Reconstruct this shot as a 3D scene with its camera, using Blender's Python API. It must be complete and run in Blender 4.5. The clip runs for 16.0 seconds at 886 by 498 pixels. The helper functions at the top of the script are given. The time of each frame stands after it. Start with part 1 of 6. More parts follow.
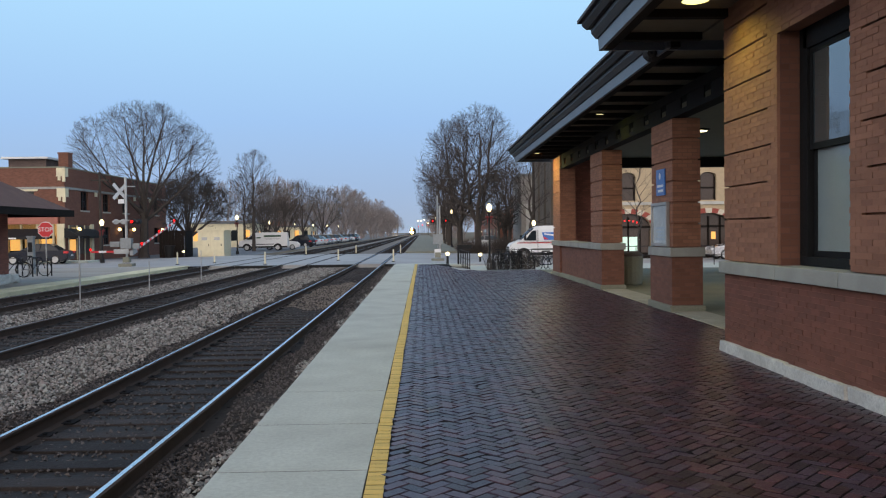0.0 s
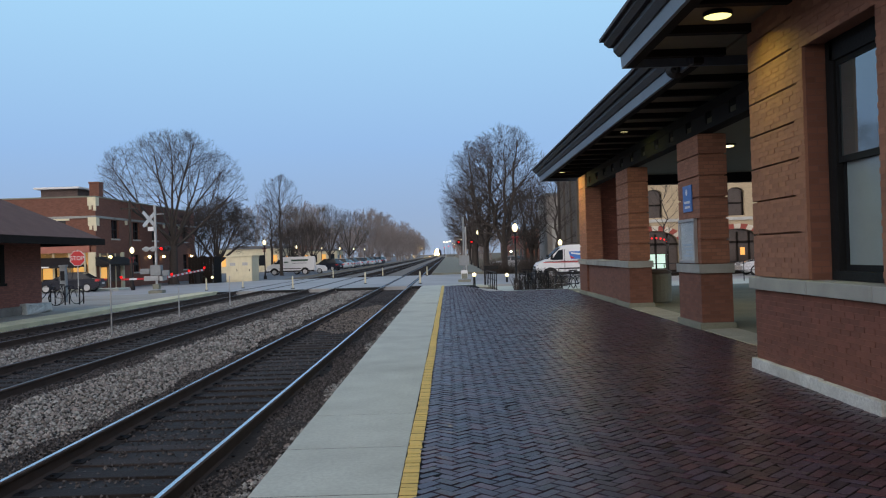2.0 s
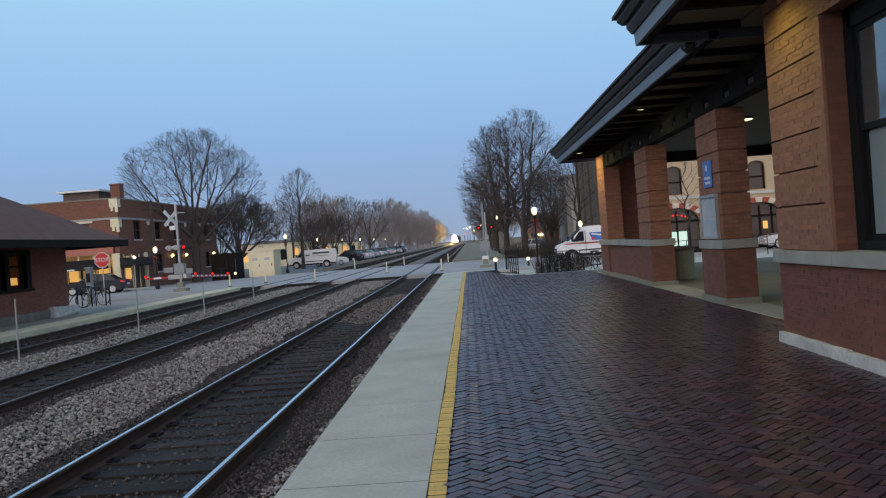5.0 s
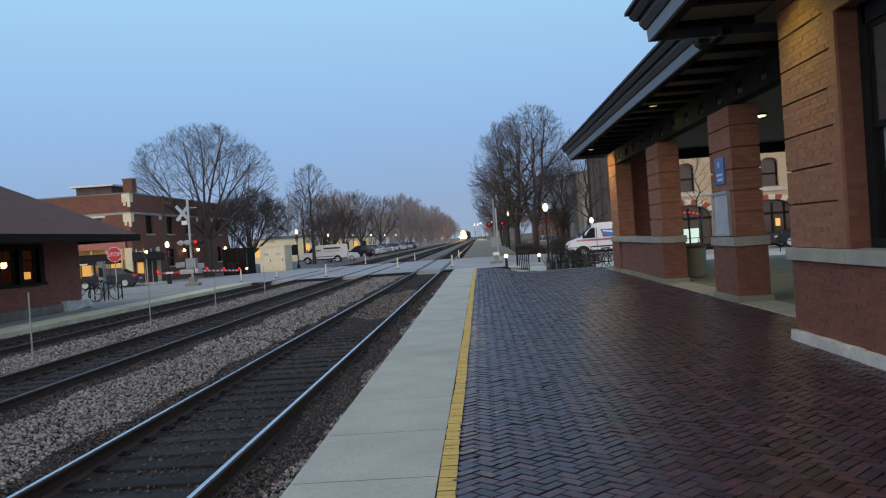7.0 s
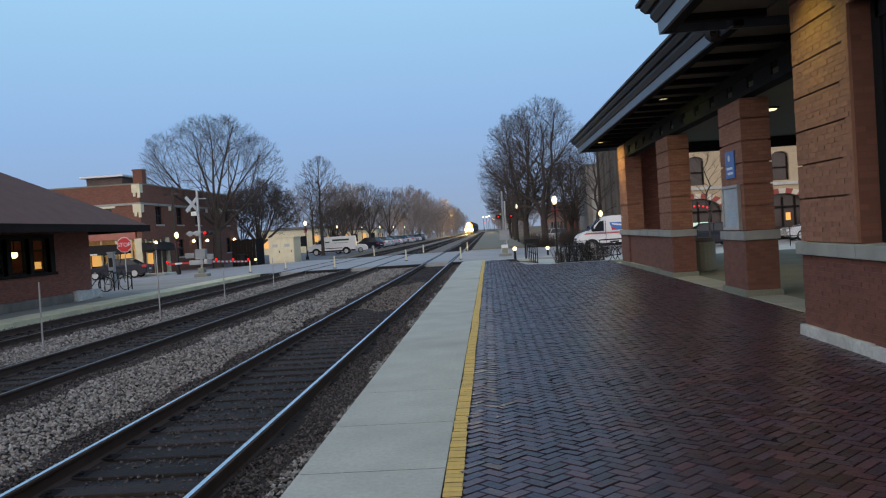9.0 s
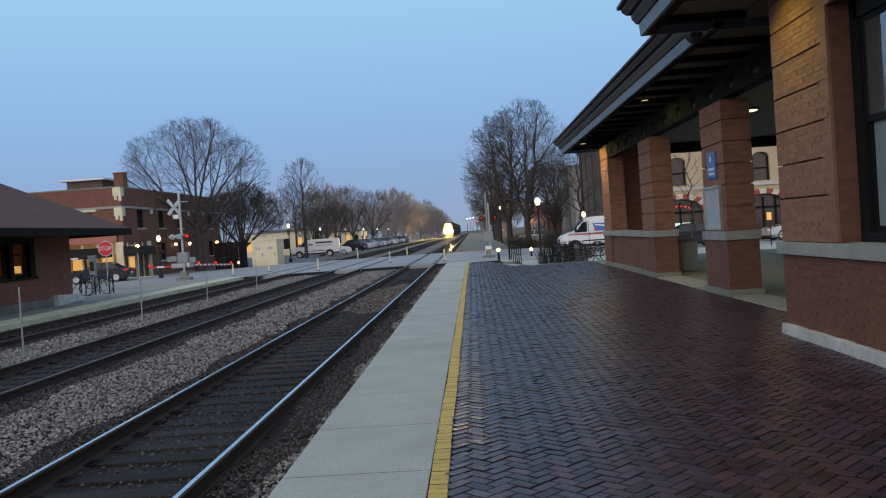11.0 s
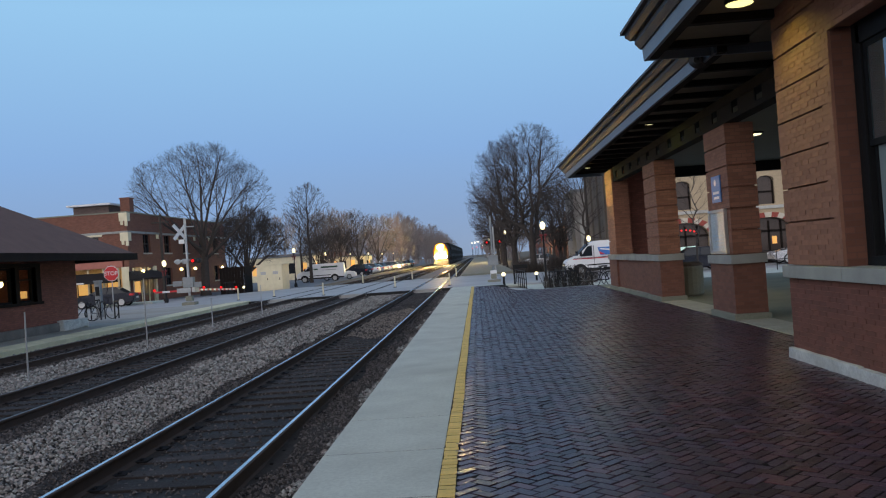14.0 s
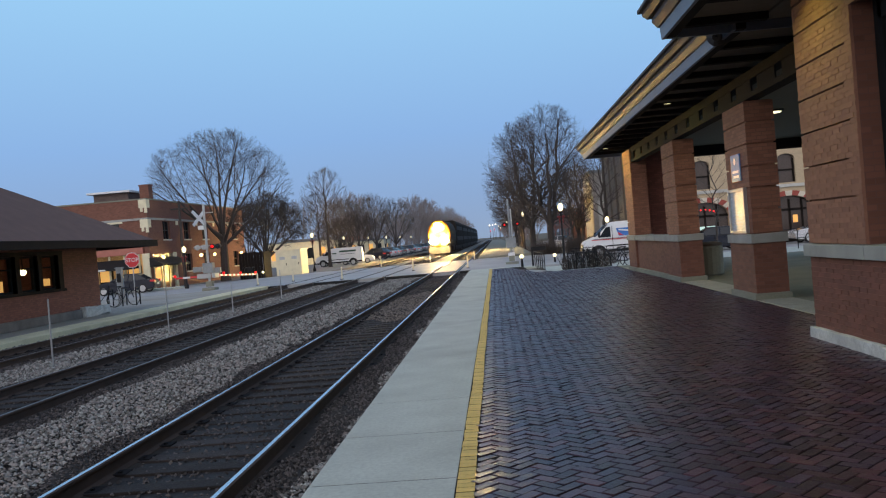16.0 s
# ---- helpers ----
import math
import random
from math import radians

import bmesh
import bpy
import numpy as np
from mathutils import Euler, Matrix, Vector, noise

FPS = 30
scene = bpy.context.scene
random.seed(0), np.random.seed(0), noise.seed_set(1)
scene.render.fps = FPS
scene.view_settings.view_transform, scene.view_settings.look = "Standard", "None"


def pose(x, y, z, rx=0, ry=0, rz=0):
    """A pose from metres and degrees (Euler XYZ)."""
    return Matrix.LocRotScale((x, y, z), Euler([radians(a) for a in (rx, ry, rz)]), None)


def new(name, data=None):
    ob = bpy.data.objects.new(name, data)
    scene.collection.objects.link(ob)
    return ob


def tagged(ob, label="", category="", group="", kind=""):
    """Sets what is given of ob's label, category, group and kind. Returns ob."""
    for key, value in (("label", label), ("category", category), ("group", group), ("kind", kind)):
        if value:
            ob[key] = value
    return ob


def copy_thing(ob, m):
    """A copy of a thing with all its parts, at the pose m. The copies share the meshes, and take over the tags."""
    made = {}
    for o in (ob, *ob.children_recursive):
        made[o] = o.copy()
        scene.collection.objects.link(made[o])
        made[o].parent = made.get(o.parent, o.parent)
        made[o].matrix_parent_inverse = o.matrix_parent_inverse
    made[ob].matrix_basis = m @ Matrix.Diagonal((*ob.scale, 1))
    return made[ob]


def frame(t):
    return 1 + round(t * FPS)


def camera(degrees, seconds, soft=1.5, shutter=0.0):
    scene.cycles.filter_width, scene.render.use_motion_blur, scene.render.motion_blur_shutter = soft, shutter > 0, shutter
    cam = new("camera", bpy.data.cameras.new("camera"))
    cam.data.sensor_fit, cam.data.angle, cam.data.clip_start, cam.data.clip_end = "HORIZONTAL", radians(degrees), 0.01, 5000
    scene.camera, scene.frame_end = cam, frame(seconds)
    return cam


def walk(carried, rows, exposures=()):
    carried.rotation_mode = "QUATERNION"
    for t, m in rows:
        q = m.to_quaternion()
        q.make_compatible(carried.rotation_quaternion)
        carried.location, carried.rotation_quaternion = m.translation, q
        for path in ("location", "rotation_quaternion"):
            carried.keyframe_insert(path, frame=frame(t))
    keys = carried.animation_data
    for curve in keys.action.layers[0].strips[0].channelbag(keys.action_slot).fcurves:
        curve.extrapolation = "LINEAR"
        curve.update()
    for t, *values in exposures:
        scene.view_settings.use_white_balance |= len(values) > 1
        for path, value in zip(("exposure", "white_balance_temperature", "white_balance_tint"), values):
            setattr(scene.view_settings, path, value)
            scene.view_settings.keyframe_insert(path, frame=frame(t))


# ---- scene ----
T0 = 16.0
cam = camera(56.0, T0, soft=1.15)
EYE = (0.0, 0.0, 1.65)
YPR = [
    (0.0, -1.43, -1.18, 0.68), (0.5, -1.96, -0.65, 1.0), (1.0, -1.45, -0.24, 1.1), (1.5, -0.18, 0.12, 1.17),
    (2.0, 0.37, 0.32, 1.79), (2.5, 0.58, 0.71, 2.48), (3.0, 1.06, 0.74, 1.95), (3.5, 0.57, 0.11, 2.44),
    (4.0, 0.38, -0.39, 3.39), (4.5, 0.36, -0.8, 4.09), (5.0, 1.77, -0.51, 4.22), (7.5, 2.52, -0.76, 3.97),
    (8.0, 2.15, -0.71, 3.89), (8.5, 2.72, -0.98, 3.56), (9.0, 3.11, -1.22, 3.64), (9.5, 2.56, -1.17, 3.98),
    (12.0, 1.91, -1.18, 3.93), (12.5, 2.41, -1.47, 3.65), (13.0, 2.79, -0.95, 3.4), (13.5, 2.67, -0.14, 3.69),
    (14.0, 2.33, 0.52, 4.08), (14.5, 2.4, 0.64, 4.22), (15.0, 2.19, 0.15, 4.27), (15.5, 2.45, -0.34, 4.61),
    (16.0, 3.56, -0.56, 4.77)]
walk(cam, [(t, pose(*EYE, 90 + p, r, y)) for t, y, p, r in YPR],
     exposures=[(0.0, 0.06, 6550, 10), (1.5, -0.07, 6400, 10), (3.0, -0.18, 6300, 10), (9.0, -0.22, 6250, 10), (12.0, -0.28, 6150, 10), (12.5, -0.17, 6150, 10), (13.4, -0.15, 6100, 10), (14.0, -0.36, 5950, 10), (16.0, -0.28, 5950, 10)])

# ---- dusk sky, afterglow behind the camera ----
world = bpy.data.worlds.new("dusk")
scene.world = world
world.use_nodes = True
wn, wl = world.node_tree.nodes, world.node_tree.links
bg = wn["Background"]
tc = wn.new("ShaderNodeTexCoord")
sep = wn.new("ShaderNodeSeparateXYZ")
wl.new(tc.outputs["Generated"], sep.inputs[0])
ramp = wn.new("ShaderNodeValToRGB")
wl.new(sep.outputs["Z"], ramp.inputs[0])
ramp.color_ramp.elements[0].position, ramp.color_ramp.elements[0].color = 0.0, (0.37, 0.46, 0.61, 1)
ramp.color_ramp.elements[1].position, ramp.color_ramp.elements[1].color = 1.0, (0.17, 0.27, 0.47, 1)
for at_z, c in ((0.05, (0.35, 0.485, 0.71)), (0.13, (0.35, 0.555, 0.87)), (0.29, (0.43, 0.73, 1.0)), (0.55, (0.27, 0.45, 0.7))):
    e = ramp.color_ramp.elements.new(at_z)
    e.color = (*c, 1)
glow = wn.new("ShaderNodeValToRGB")
side = wn.new("ShaderNodeVectorMath")
side.operation = "DOT_PRODUCT"
side.inputs[1].default_value = (-0.3, -0.95, 0.0)
wl.new(tc.outputs["Generated"], side.inputs[0])
wl.new(side.outputs["Value"], glow.inputs[0])
glow.color_ramp.elements[0].position, glow.color_ramp.elements[0].color = 0.05, (0, 0, 0, 1)
glow.color_ramp.elements[1].position, glow.color_ramp.elements[1].color = 0.95, (1.7, 1.25, 0.85, 1)
add = wn.new("ShaderNodeMix")
add.data_type, add.blend_type = "RGBA", "ADD"
add.inputs["Factor"].default_value = 1.0
wl.new(ramp.outputs[0], add.inputs["A"])
wl.new(glow.outputs[0], add.inputs["B"])
wl.new(add.outputs["Result"], bg.inputs["Color"])
bg.inputs["Strength"].default_value = 1.0


# ---- materials ----
def M(name, col, rough=0.8, metal=0.0, var=0.2, scale=3.0, bump=0.3, fine=60.0, isl=0.0, obj=0.0, alt=None, emit=None, power=0.0, spec=0.5, stain=0.0, stain_col=(0.05, 0.045, 0.04), speck=0.0):
    """A surface with broad stains, fine grain and relief; isl and obj vary the tone piece by piece."""
    m = bpy.data.materials.new(name)
    m.use_nodes = True
    n, l = m.node_tree.nodes, m.node_tree.links
    b = n["Principled BSDF"]
    b.inputs["Metallic"].default_value = metal
    b.inputs["Specular IOR Level"].default_value = spec
    c = n.new("ShaderNodeTexCoord")
    big, small = n.new("ShaderNodeTexNoise"), n.new("ShaderNodeTexNoise")
    big.inputs["Scale"].default_value, small.inputs["Scale"].default_value = scale, fine
    big.inputs["Detail"].default_value, small.inputs["Detail"].default_value = 4, 2
    for q in (big, small):
        l.new(c.outputs["Object"], q.inputs["Vector"])
    tone = n.new("ShaderNodeMath")
    tone.operation = "MULTIPLY_ADD"
    tone.inputs[1].default_value = var * 2.4
    tone.inputs[2].default_value = 1 - var * 1.2
    l.new(big.outputs[0], tone.inputs[0])
    grain = n.new("ShaderNodeMath")
    grain.operation = "MULTIPLY_ADD"
    grain.inputs[1].default_value = var * 1.6
    grain.inputs[2].default_value = 1 - var * 0.8
    l.new(small.outputs[0], grain.inputs[0])
    both = n.new("ShaderNodeMath")
    both.operation = "MULTIPLY"
    l.new(tone.outputs[0], both.inputs[0]), l.new(grain.outputs[0], both.inputs[1])
    value = both.outputs[0]
    if speck:
        dots = n.new("ShaderNodeTexNoise")
        dots.inputs["Scale"].default_value, dots.inputs["Detail"].default_value, dots.inputs["Roughness"].default_value = 26, 5, 0.75
        l.new(c.outputs["Object"], dots.inputs["Vector"])
        ramp = n.new("ShaderNodeMapRange")
        ramp.inputs["From Min"].default_value, ramp.inputs["From Max"].default_value = 0.34, 0.6
        ramp.inputs["To Min"].default_value, ramp.inputs["To Max"].default_value = 1 - speck, 1 + speck * 0.4
        l.new(dots.outputs[0], ramp.inputs[0])
        k3 = n.new("ShaderNodeMath")
        k3.operation = "MULTIPLY"
        l.new(ramp.outputs[0], k3.inputs[0]), l.new(value, k3.inputs[1])
        value = k3.outputs[0]
    if isl or obj:
        src = n.new("ShaderNodeNewGeometry").outputs["Random Per Island"] if isl else n.new("ShaderNodeObjectInfo").outputs["Random"]
        k = n.new("ShaderNodeMath")
        k.operation = "MULTIPLY_ADD"
        k.inputs[1].default_value, k.inputs[2].default_value = 2 * (isl or obj), 1 - (isl or obj)
        l.new(src, k.inputs[0])
        k2 = n.new("ShaderNodeMath")
        k2.operation = "MULTIPLY"
        l.new(k.outputs[0], k2.inputs[0]), l.new(value, k2.inputs[1])
        value = k2.outputs[0]
    mul = n.new("ShaderNodeVectorMath")
    mul.operation = "SCALE"
    mul.inputs[0].default_value = col
    if alt:
        hue = n.new("ShaderNodeMath")
        hue.operation = "MULTIPLY"
        hue.inputs[1].default_value = 7.31
        l.new(src, hue.inputs[0])
        part_of = n.new("ShaderNodeMath")
        part_of.operation = "FRACT"
        l.new(hue.outputs[0], part_of.inputs[0])
        two = n.new("ShaderNodeMix")
        two.data_type = "RGBA"
        two.inputs["A"].default_value, two.inputs["B"].default_value = (*col, 1), (*alt, 1)
        l.new(part_of.outputs[0], two.inputs["Factor"])
        l.new(two.outputs["Result"], mul.inputs[0])
    l.new(value, mul.inputs["Scale"])
    out = mul.outputs[0]
    if stain:
        s = n.new("ShaderNodeTexNoise")
        s.inputs["Scale"].default_value, s.inputs["Detail"].default_value = scale * 0.35, 6
        l.new(c.outputs["Object"], s.inputs["Vector"])
        r = n.new("ShaderNodeMapRange")
        r.inputs["From Min"].default_value, r.inputs["From Max"].default_value, r.inputs["To Max"].default_value = 0.52, 0.72, stain
        l.new(s.outputs[0], r.inputs[0])
        x = n.new("ShaderNodeMix")
        x.data_type = "RGBA"
        l.new(r.outputs[0], x.inputs["Factor"]), l.new(out, x.inputs["A"])
        x.inputs["B"].default_value = (*stain_col, 1)
        out = x.outputs["Result"]
    l.new(out, b.inputs["Base Color"])
    rr = n.new("ShaderNodeMath")
    rr.operation = "MULTIPLY_ADD"
    rr.inputs[1].default_value, rr.inputs[2].default_value = 0.25, rough - 0.12
    l.new(small.outputs[0], rr.inputs[0])
    l.new(rr.outputs[0], b.inputs["Roughness"])
    if bump:
        bp = n.new("ShaderNodeBump")
        bp.inputs["Strength"].default_value, bp.inputs["Distance"].default_value = bump, 0.01
        l.new(small.outputs[0], bp.inputs["Height"])
        l.new(bp.outputs[0], b.inputs["Normal"])
    if emit:
        b.inputs["Emission Color"].default_value = (*emit, 1)
        b.inputs["Emission Strength"].default_value = power
    return m


def glass(name, tint=(0.02, 0.025, 0.03), rough=0.03):
    m = bpy.data.materials.new(name)
    m.use_nodes = True
    b = m.node_tree.nodes["Principled BSDF"]
    b.inputs["Base Color"].default_value = (*tint, 1)
    b.inputs["Roughness"].default_value = rough
    b.inputs["Specular IOR Level"].default_value = 0.45
    return m


def mirror_pane(name, tint):
    m = glass(name, tint, 0.03)
    m.node_tree.nodes["Principled BSDF"].inputs["Specular IOR Level"].default_value = 0.9
    m.node_tree.nodes["Principled BSDF"].inputs["IOR"].default_value = 2.1
    return m


def clear_glass(name):
    m = bpy.data.materials.new(name)
    m.use_nodes = True
    b = m.node_tree.nodes["Principled BSDF"]
    b.inputs["Base Color"].default_value = (0.9, 0.95, 0.95, 1)
    b.inputs["Roughness"].default_value = 0.02
    b.inputs["Transmission Weight"].default_value = 1.0
    b.inputs["IOR"].default_value = 1.1
    return m


def lit(name, col, power):
    return M(name, tuple(0.7 * q for q in col), 0.5, spec=0.1, var=0.0, bump=0, emit=col, power=power)


def coursed(name, col, mortar, bw=0.2, bh=0.072, rough=0.85, var=0.3):
    """Brickwork seen from afar: courses along the wall, whichever way it faces."""
    m = M(name, col, rough, var=0.2, scale=1.2, bump=0)
    n, l = m.node_tree.nodes, m.node_tree.links
    b = n["Principled BSDF"]
    c = n.new("ShaderNodeTexCoord")
    s = n.new("ShaderNodeSeparateXYZ")
    l.new(c.outputs["Object"], s.inputs[0])
    a = n.new("ShaderNodeMath")
    l.new(s.outputs["X"], a.inputs[0]), l.new(s.outputs["Y"], a.inputs[1])
    v = n.new("ShaderNodeCombineXYZ")
    l.new(a.outputs[0], v.inputs["X"]), l.new(s.outputs["Z"], v.inputs["Y"])
    t = n.new("ShaderNodeTexBrick")
    t.inputs["Scale"].default_value = 1.0
    t.inputs["Brick Width"].default_value, t.inputs["Row Height"].default_value = bw, bh
    t.inputs["Mortar Size"].default_value = 0.006
    t.inputs["Color1"].default_value = (*[q * (1 - var) for q in col], 1)
    t.inputs["Color2"].default_value = (*[q * (1 + var) for q in col], 1)
    t.inputs["Mortar"].default_value = (*mortar, 1)
    l.new(v.outputs[0], t.inputs["Vector"])
    old = b.inputs["Base Color"].links[0].from_socket
    x = n.new("ShaderNodeMix")
    x.data_type, x.blend_type = "RGBA", "MIX"
    x.inputs["Factor"].default_value = 0.55
    l.new(old, x.inputs["A"]), l.new(t.outputs["Color"], x.inputs["B"])
    l.new(x.outputs["Result"], b.inputs["Base Color"])
    bp = n.new("ShaderNodeBump")
    bp.invert = True
    bp.inputs["Strength"].default_value, bp.inputs["Distance"].default_value = 0.6, 0.006
    l.new(t.outputs["Fac"], bp.inputs["Height"])
    l.new(bp.outputs[0], b.inputs["Normal"])
    return m


concrete = M("concrete", (0.53, 0.565, 0.49), 0.88, var=0.17, scale=1.6, fine=110, stain=0.4, stain_col=(0.27, 0.28, 0.24), speck=0.14)
old_concrete = M("old_concrete", (0.235, 0.24, 0.19), 0.9, speck=0.2, var=0.22, scale=1.0, fine=60, stain=0.5, stain_col=(0.12, 0.11, 0.09))
rough_stone = M("rough_pale_limestone", (0.62, 0.63, 0.6), 0.85, var=0.25, scale=4, fine=50, bump=1.0, stain=0.45, stain_col=(0.25, 0.24, 0.22), speck=0.22)
depot_kerb = M("faded_yellow_concrete", (0.66, 0.63, 0.42), 0.88, var=0.24, scale=1.2, fine=90, stain=0.5, stain_col=(0.34, 0.32, 0.22), speck=0.15)
limestone = M("limestone", (0.5, 0.49, 0.45), 0.8, var=0.2, scale=3, fine=70, stain=0.5, stain_col=(0.22, 0.2, 0.18))
asphalt = M("asphalt", (0.16, 0.17, 0.18), 0.75, var=0.2, scale=0.5, fine=50, stain=0.4)
road_worn = M("worn_road", (0.38, 0.385, 0.38), 0.6, var=0.2, scale=0.4, fine=40, stain=0.4, stain_col=(0.15, 0.15, 0.15))
forecourt = M("stained_forecourt", (0.36, 0.345, 0.3), 0.9, var=0.25, scale=0.5, fine=50, stain=0.6, stain_col=(0.16, 0.14, 0.11))
dark_plinth = M("grimy_grey_stone", (0.2, 0.18, 0.16), 0.9, var=0.45, scale=2, fine=30, bump=0.8, stain=0.5, stain_col=(0.07, 0.055, 0.05))
grass_dry = M("dormant_grass", (0.15, 0.122, 0.075), 0.95, var=0.4, scale=0.6, fine=20, bump=0.6)
ballast_mat = M("ballast", (0.042, 0.037, 0.033), 0.95, var=0.35, scale=4, fine=25, bump=1.0, spec=0.15)
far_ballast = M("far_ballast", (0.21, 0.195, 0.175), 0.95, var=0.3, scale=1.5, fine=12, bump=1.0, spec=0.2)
stone_mat = M("crushed_stone", (0.25, 0.262, 0.245), 0.9, var=0.15, scale=12, fine=90, isl=0.66, alt=(0.235, 0.205, 0.188), spec=0.3)
dark_stone = M("fouled_stone", (0.08, 0.071, 0.067), 0.85, var=0.2, scale=12, fine=90, isl=0.75, spec=0.35)
tan_stone = M("tan_fouled_stone", (0.22, 0.195, 0.17), 0.9, var=0.2, scale=12, fine=90, isl=0.4, spec=0.25)
dark_bed = M("oily_ballast", (0.028, 0.027, 0.027), 0.8, var=0.45, scale=3, fine=25, bump=1.0, spec=0.3)
tie_mat = M("weathered_tie", (0.033, 0.027, 0.025), 0.8, var=0.4, scale=5, fine=40, bump=0.8, obj=0.4, spec=0.3)
rail_top = M("polished_rail_head", (0.66, 0.69, 0.75), 0.22, 1.0, var=0.1, scale=2, bump=0.02)
rail_rust = M("rusty_rail", (0.075, 0.05, 0.038), 0.85, 0.2, var=0.3, scale=4)
steel_dark = M("dark_painted_steel", (0.013, 0.013, 0.014), 0.85, 0.0, var=0.2, spec=0.15)
rail_dull = M("dull_rail_head", (0.17, 0.17, 0.175), 0.38, 0.9, var=0.2, scale=2, bump=0.05)
# Made-up amber whose falloff to orange imitates glow round the headlights.
nose_glow_mat = M("amber_nose_glow", (0.58, 0.23, 0.03), 0.85, var=0.05, bump=0, spec=0.0)
yellow_paint = M("yellow_paint", (0.74, 0.53, 0.14), 0.75, var=0.2, scale=6, fine=70, stain=0.45, stain_col=(0.25, 0.19, 0.1), obj=0.08)
paver_mat = M("street_paver", (0.076, 0.033, 0.038), 0.32, var=0.25, scale=1.4, fine=60, isl=0.5, alt=(0.05, 0.038, 0.058), bump=0.35, spec=0.25)
paver_one = M("street_paver_single", (0.076, 0.033, 0.038), 0.32, var=0.25, scale=1.4, fine=60, obj=0.5, alt=(0.05, 0.038, 0.058), bump=0.35, spec=0.25)
# Near-black tone for the sand bed and for the joint shade strips.
paver_joint = M("joint_sand_and_shade", (0.014, 0.013, 0.013), 0.95, var=0.3, spec=0.1)
band_stone = M("weathered_band_stone", (0.33, 0.335, 0.31), 0.85, var=0.25, scale=2.5, fine=70, stain=0.6, stain_col=(0.13, 0.12, 0.1))
mortar = M("mortar", (0.29, 0.145, 0.097), 0.95, var=0.25)
brick_hi = M("tawny_brick", (0.285, 0.136, 0.088), 0.85, var=0.24, scale=1.4, fine=80, isl=0.15, stain=0.25, stain_col=(0.15, 0.07, 0.05))
brick_hi_one = M("tawny_brick_single", (0.285, 0.136, 0.088), 0.85, var=0.24, scale=1.4, fine=80, obj=0.15)
brick_lo = M("red_brick", (0.185, 0.073, 0.05), 0.88, var=0.2, scale=2, fine=80, isl=0.16, stain=0.35, stain_col=(0.11, 0.05, 0.04))
brick_far = coursed("coursed_tawny_brick", (0.29, 0.132, 0.08), (0.16, 0.09, 0.065))
brick_red_far = coursed("coursed_red_brick", (0.185, 0.08, 0.053), (0.14, 0.08, 0.065))
brick_dark_far = coursed("coursed_dark_brick", (0.25, 0.092, 0.066), (0.1, 0.06, 0.05))
brick_yellow_far = coursed("coursed_buff_brick", (0.5, 0.39, 0.25), (0.36, 0.3, 0.22), var=0.12)
paint_fascia = M("slate_blue_paint", (0.125, 0.15, 0.185), 0.45, var=0.15, scale=2, fine=30, bump=0.1)
paint_trim = M("charcoal_trim_paint", (0.035, 0.038, 0.043), 0.55, var=0.15, spec=0.3)
wood_dark = M("dark_brown_timber", (0.016, 0.012, 0.01), 0.85, var=0.3, scale=4, spec=0.2)
soffit_mat = M("soffit_board", (0.22, 0.19, 0.14), 0.85, var=0.15, scale=3, spec=0.2)
plaster = M("canopy_ceiling", (0.15, 0.14, 0.11), 0.8, var=0.1)
shingle = M("brown_shingle", (0.125, 0.072, 0.058), 0.9, var=0.25, scale=2, fine=14, bump=0.6)
slate = M("dark_shingle", (0.06, 0.06, 0.065), 0.85, var=0.25, scale=2, fine=14, bump=0.6)
frame_black = M("black_window_frame", (0.014, 0.015, 0.016), 0.65, var=0.15, spec=0.15)
black_paint = M("black_paint", (0.015, 0.015, 0.016), 0.6, var=0.2, spec=0.25)
grey_metal = M("galvanised_steel", (0.45, 0.46, 0.46), 0.45, 0.6, var=0.12)
weathered_metal = M("weathered_grey_steel", (0.27, 0.29, 0.3), 0.6, 0.3, var=0.25, scale=4, stain=0.4, stain_col=(0.12, 0.11, 0.1))
white_paint = M("white_paint", (0.75, 0.76, 0.76), 0.4, var=0.06)
cream_paint = M("cream_paint", (0.72, 0.66, 0.46), 0.55, var=0.1, stain=0.3, stain_col=(0.4, 0.35, 0.22))
bow_red = M("dull_red_ribbon", (0.16, 0.02, 0.02), 0.7, var=0.2)
worn_floor = M("worn_greenish_floor", (0.23, 0.225, 0.15), 0.9, var=0.25, scale=1.0, fine=60, speck=0.2, stain=0.5, stain_col=(0.11, 0.1, 0.07))
beige_stone = M("beige_threshold_stone", (0.42, 0.385, 0.28), 0.85, var=0.22, scale=2, fine=70, speck=0.2, stain=0.4, stain_col=(0.2, 0.18, 0.13))
red_paint = M("red_paint", (0.6, 0.03, 0.035), 0.4, var=0.08)
blue_paint = M("blue_paint", (0.05, 0.17, 0.5), 0.4, var=0.06)
navy_paint = M("navy_paint", (0.004, 0.008, 0.02), 0.3, var=0.06, spec=0.3)
dark_green = M("dark_green_lettering", (0.02, 0.07, 0.04), 0.4, var=0.05)
silver_paint = M("silver_paint", (0.5, 0.51, 0.53), 0.25, 0.5, var=0.05)
rubber = M("rubber", (0.018, 0.018, 0.018), 0.9, var=0.2)
bark = M("bark", (0.06, 0.05, 0.044), 0.95, var=0.3, scale=6, fine=40, bump=0.8)
twig_mat = M("twigs", (0.068, 0.057, 0.051), 0.95, var=0.2, bump=0)
# Distance haze is put into this paler twig colour.
far_twig = M("far_twigs_haze_paled", (0.25, 0.215, 0.2), 0.95, var=0.25, scale=0.2, bump=0)
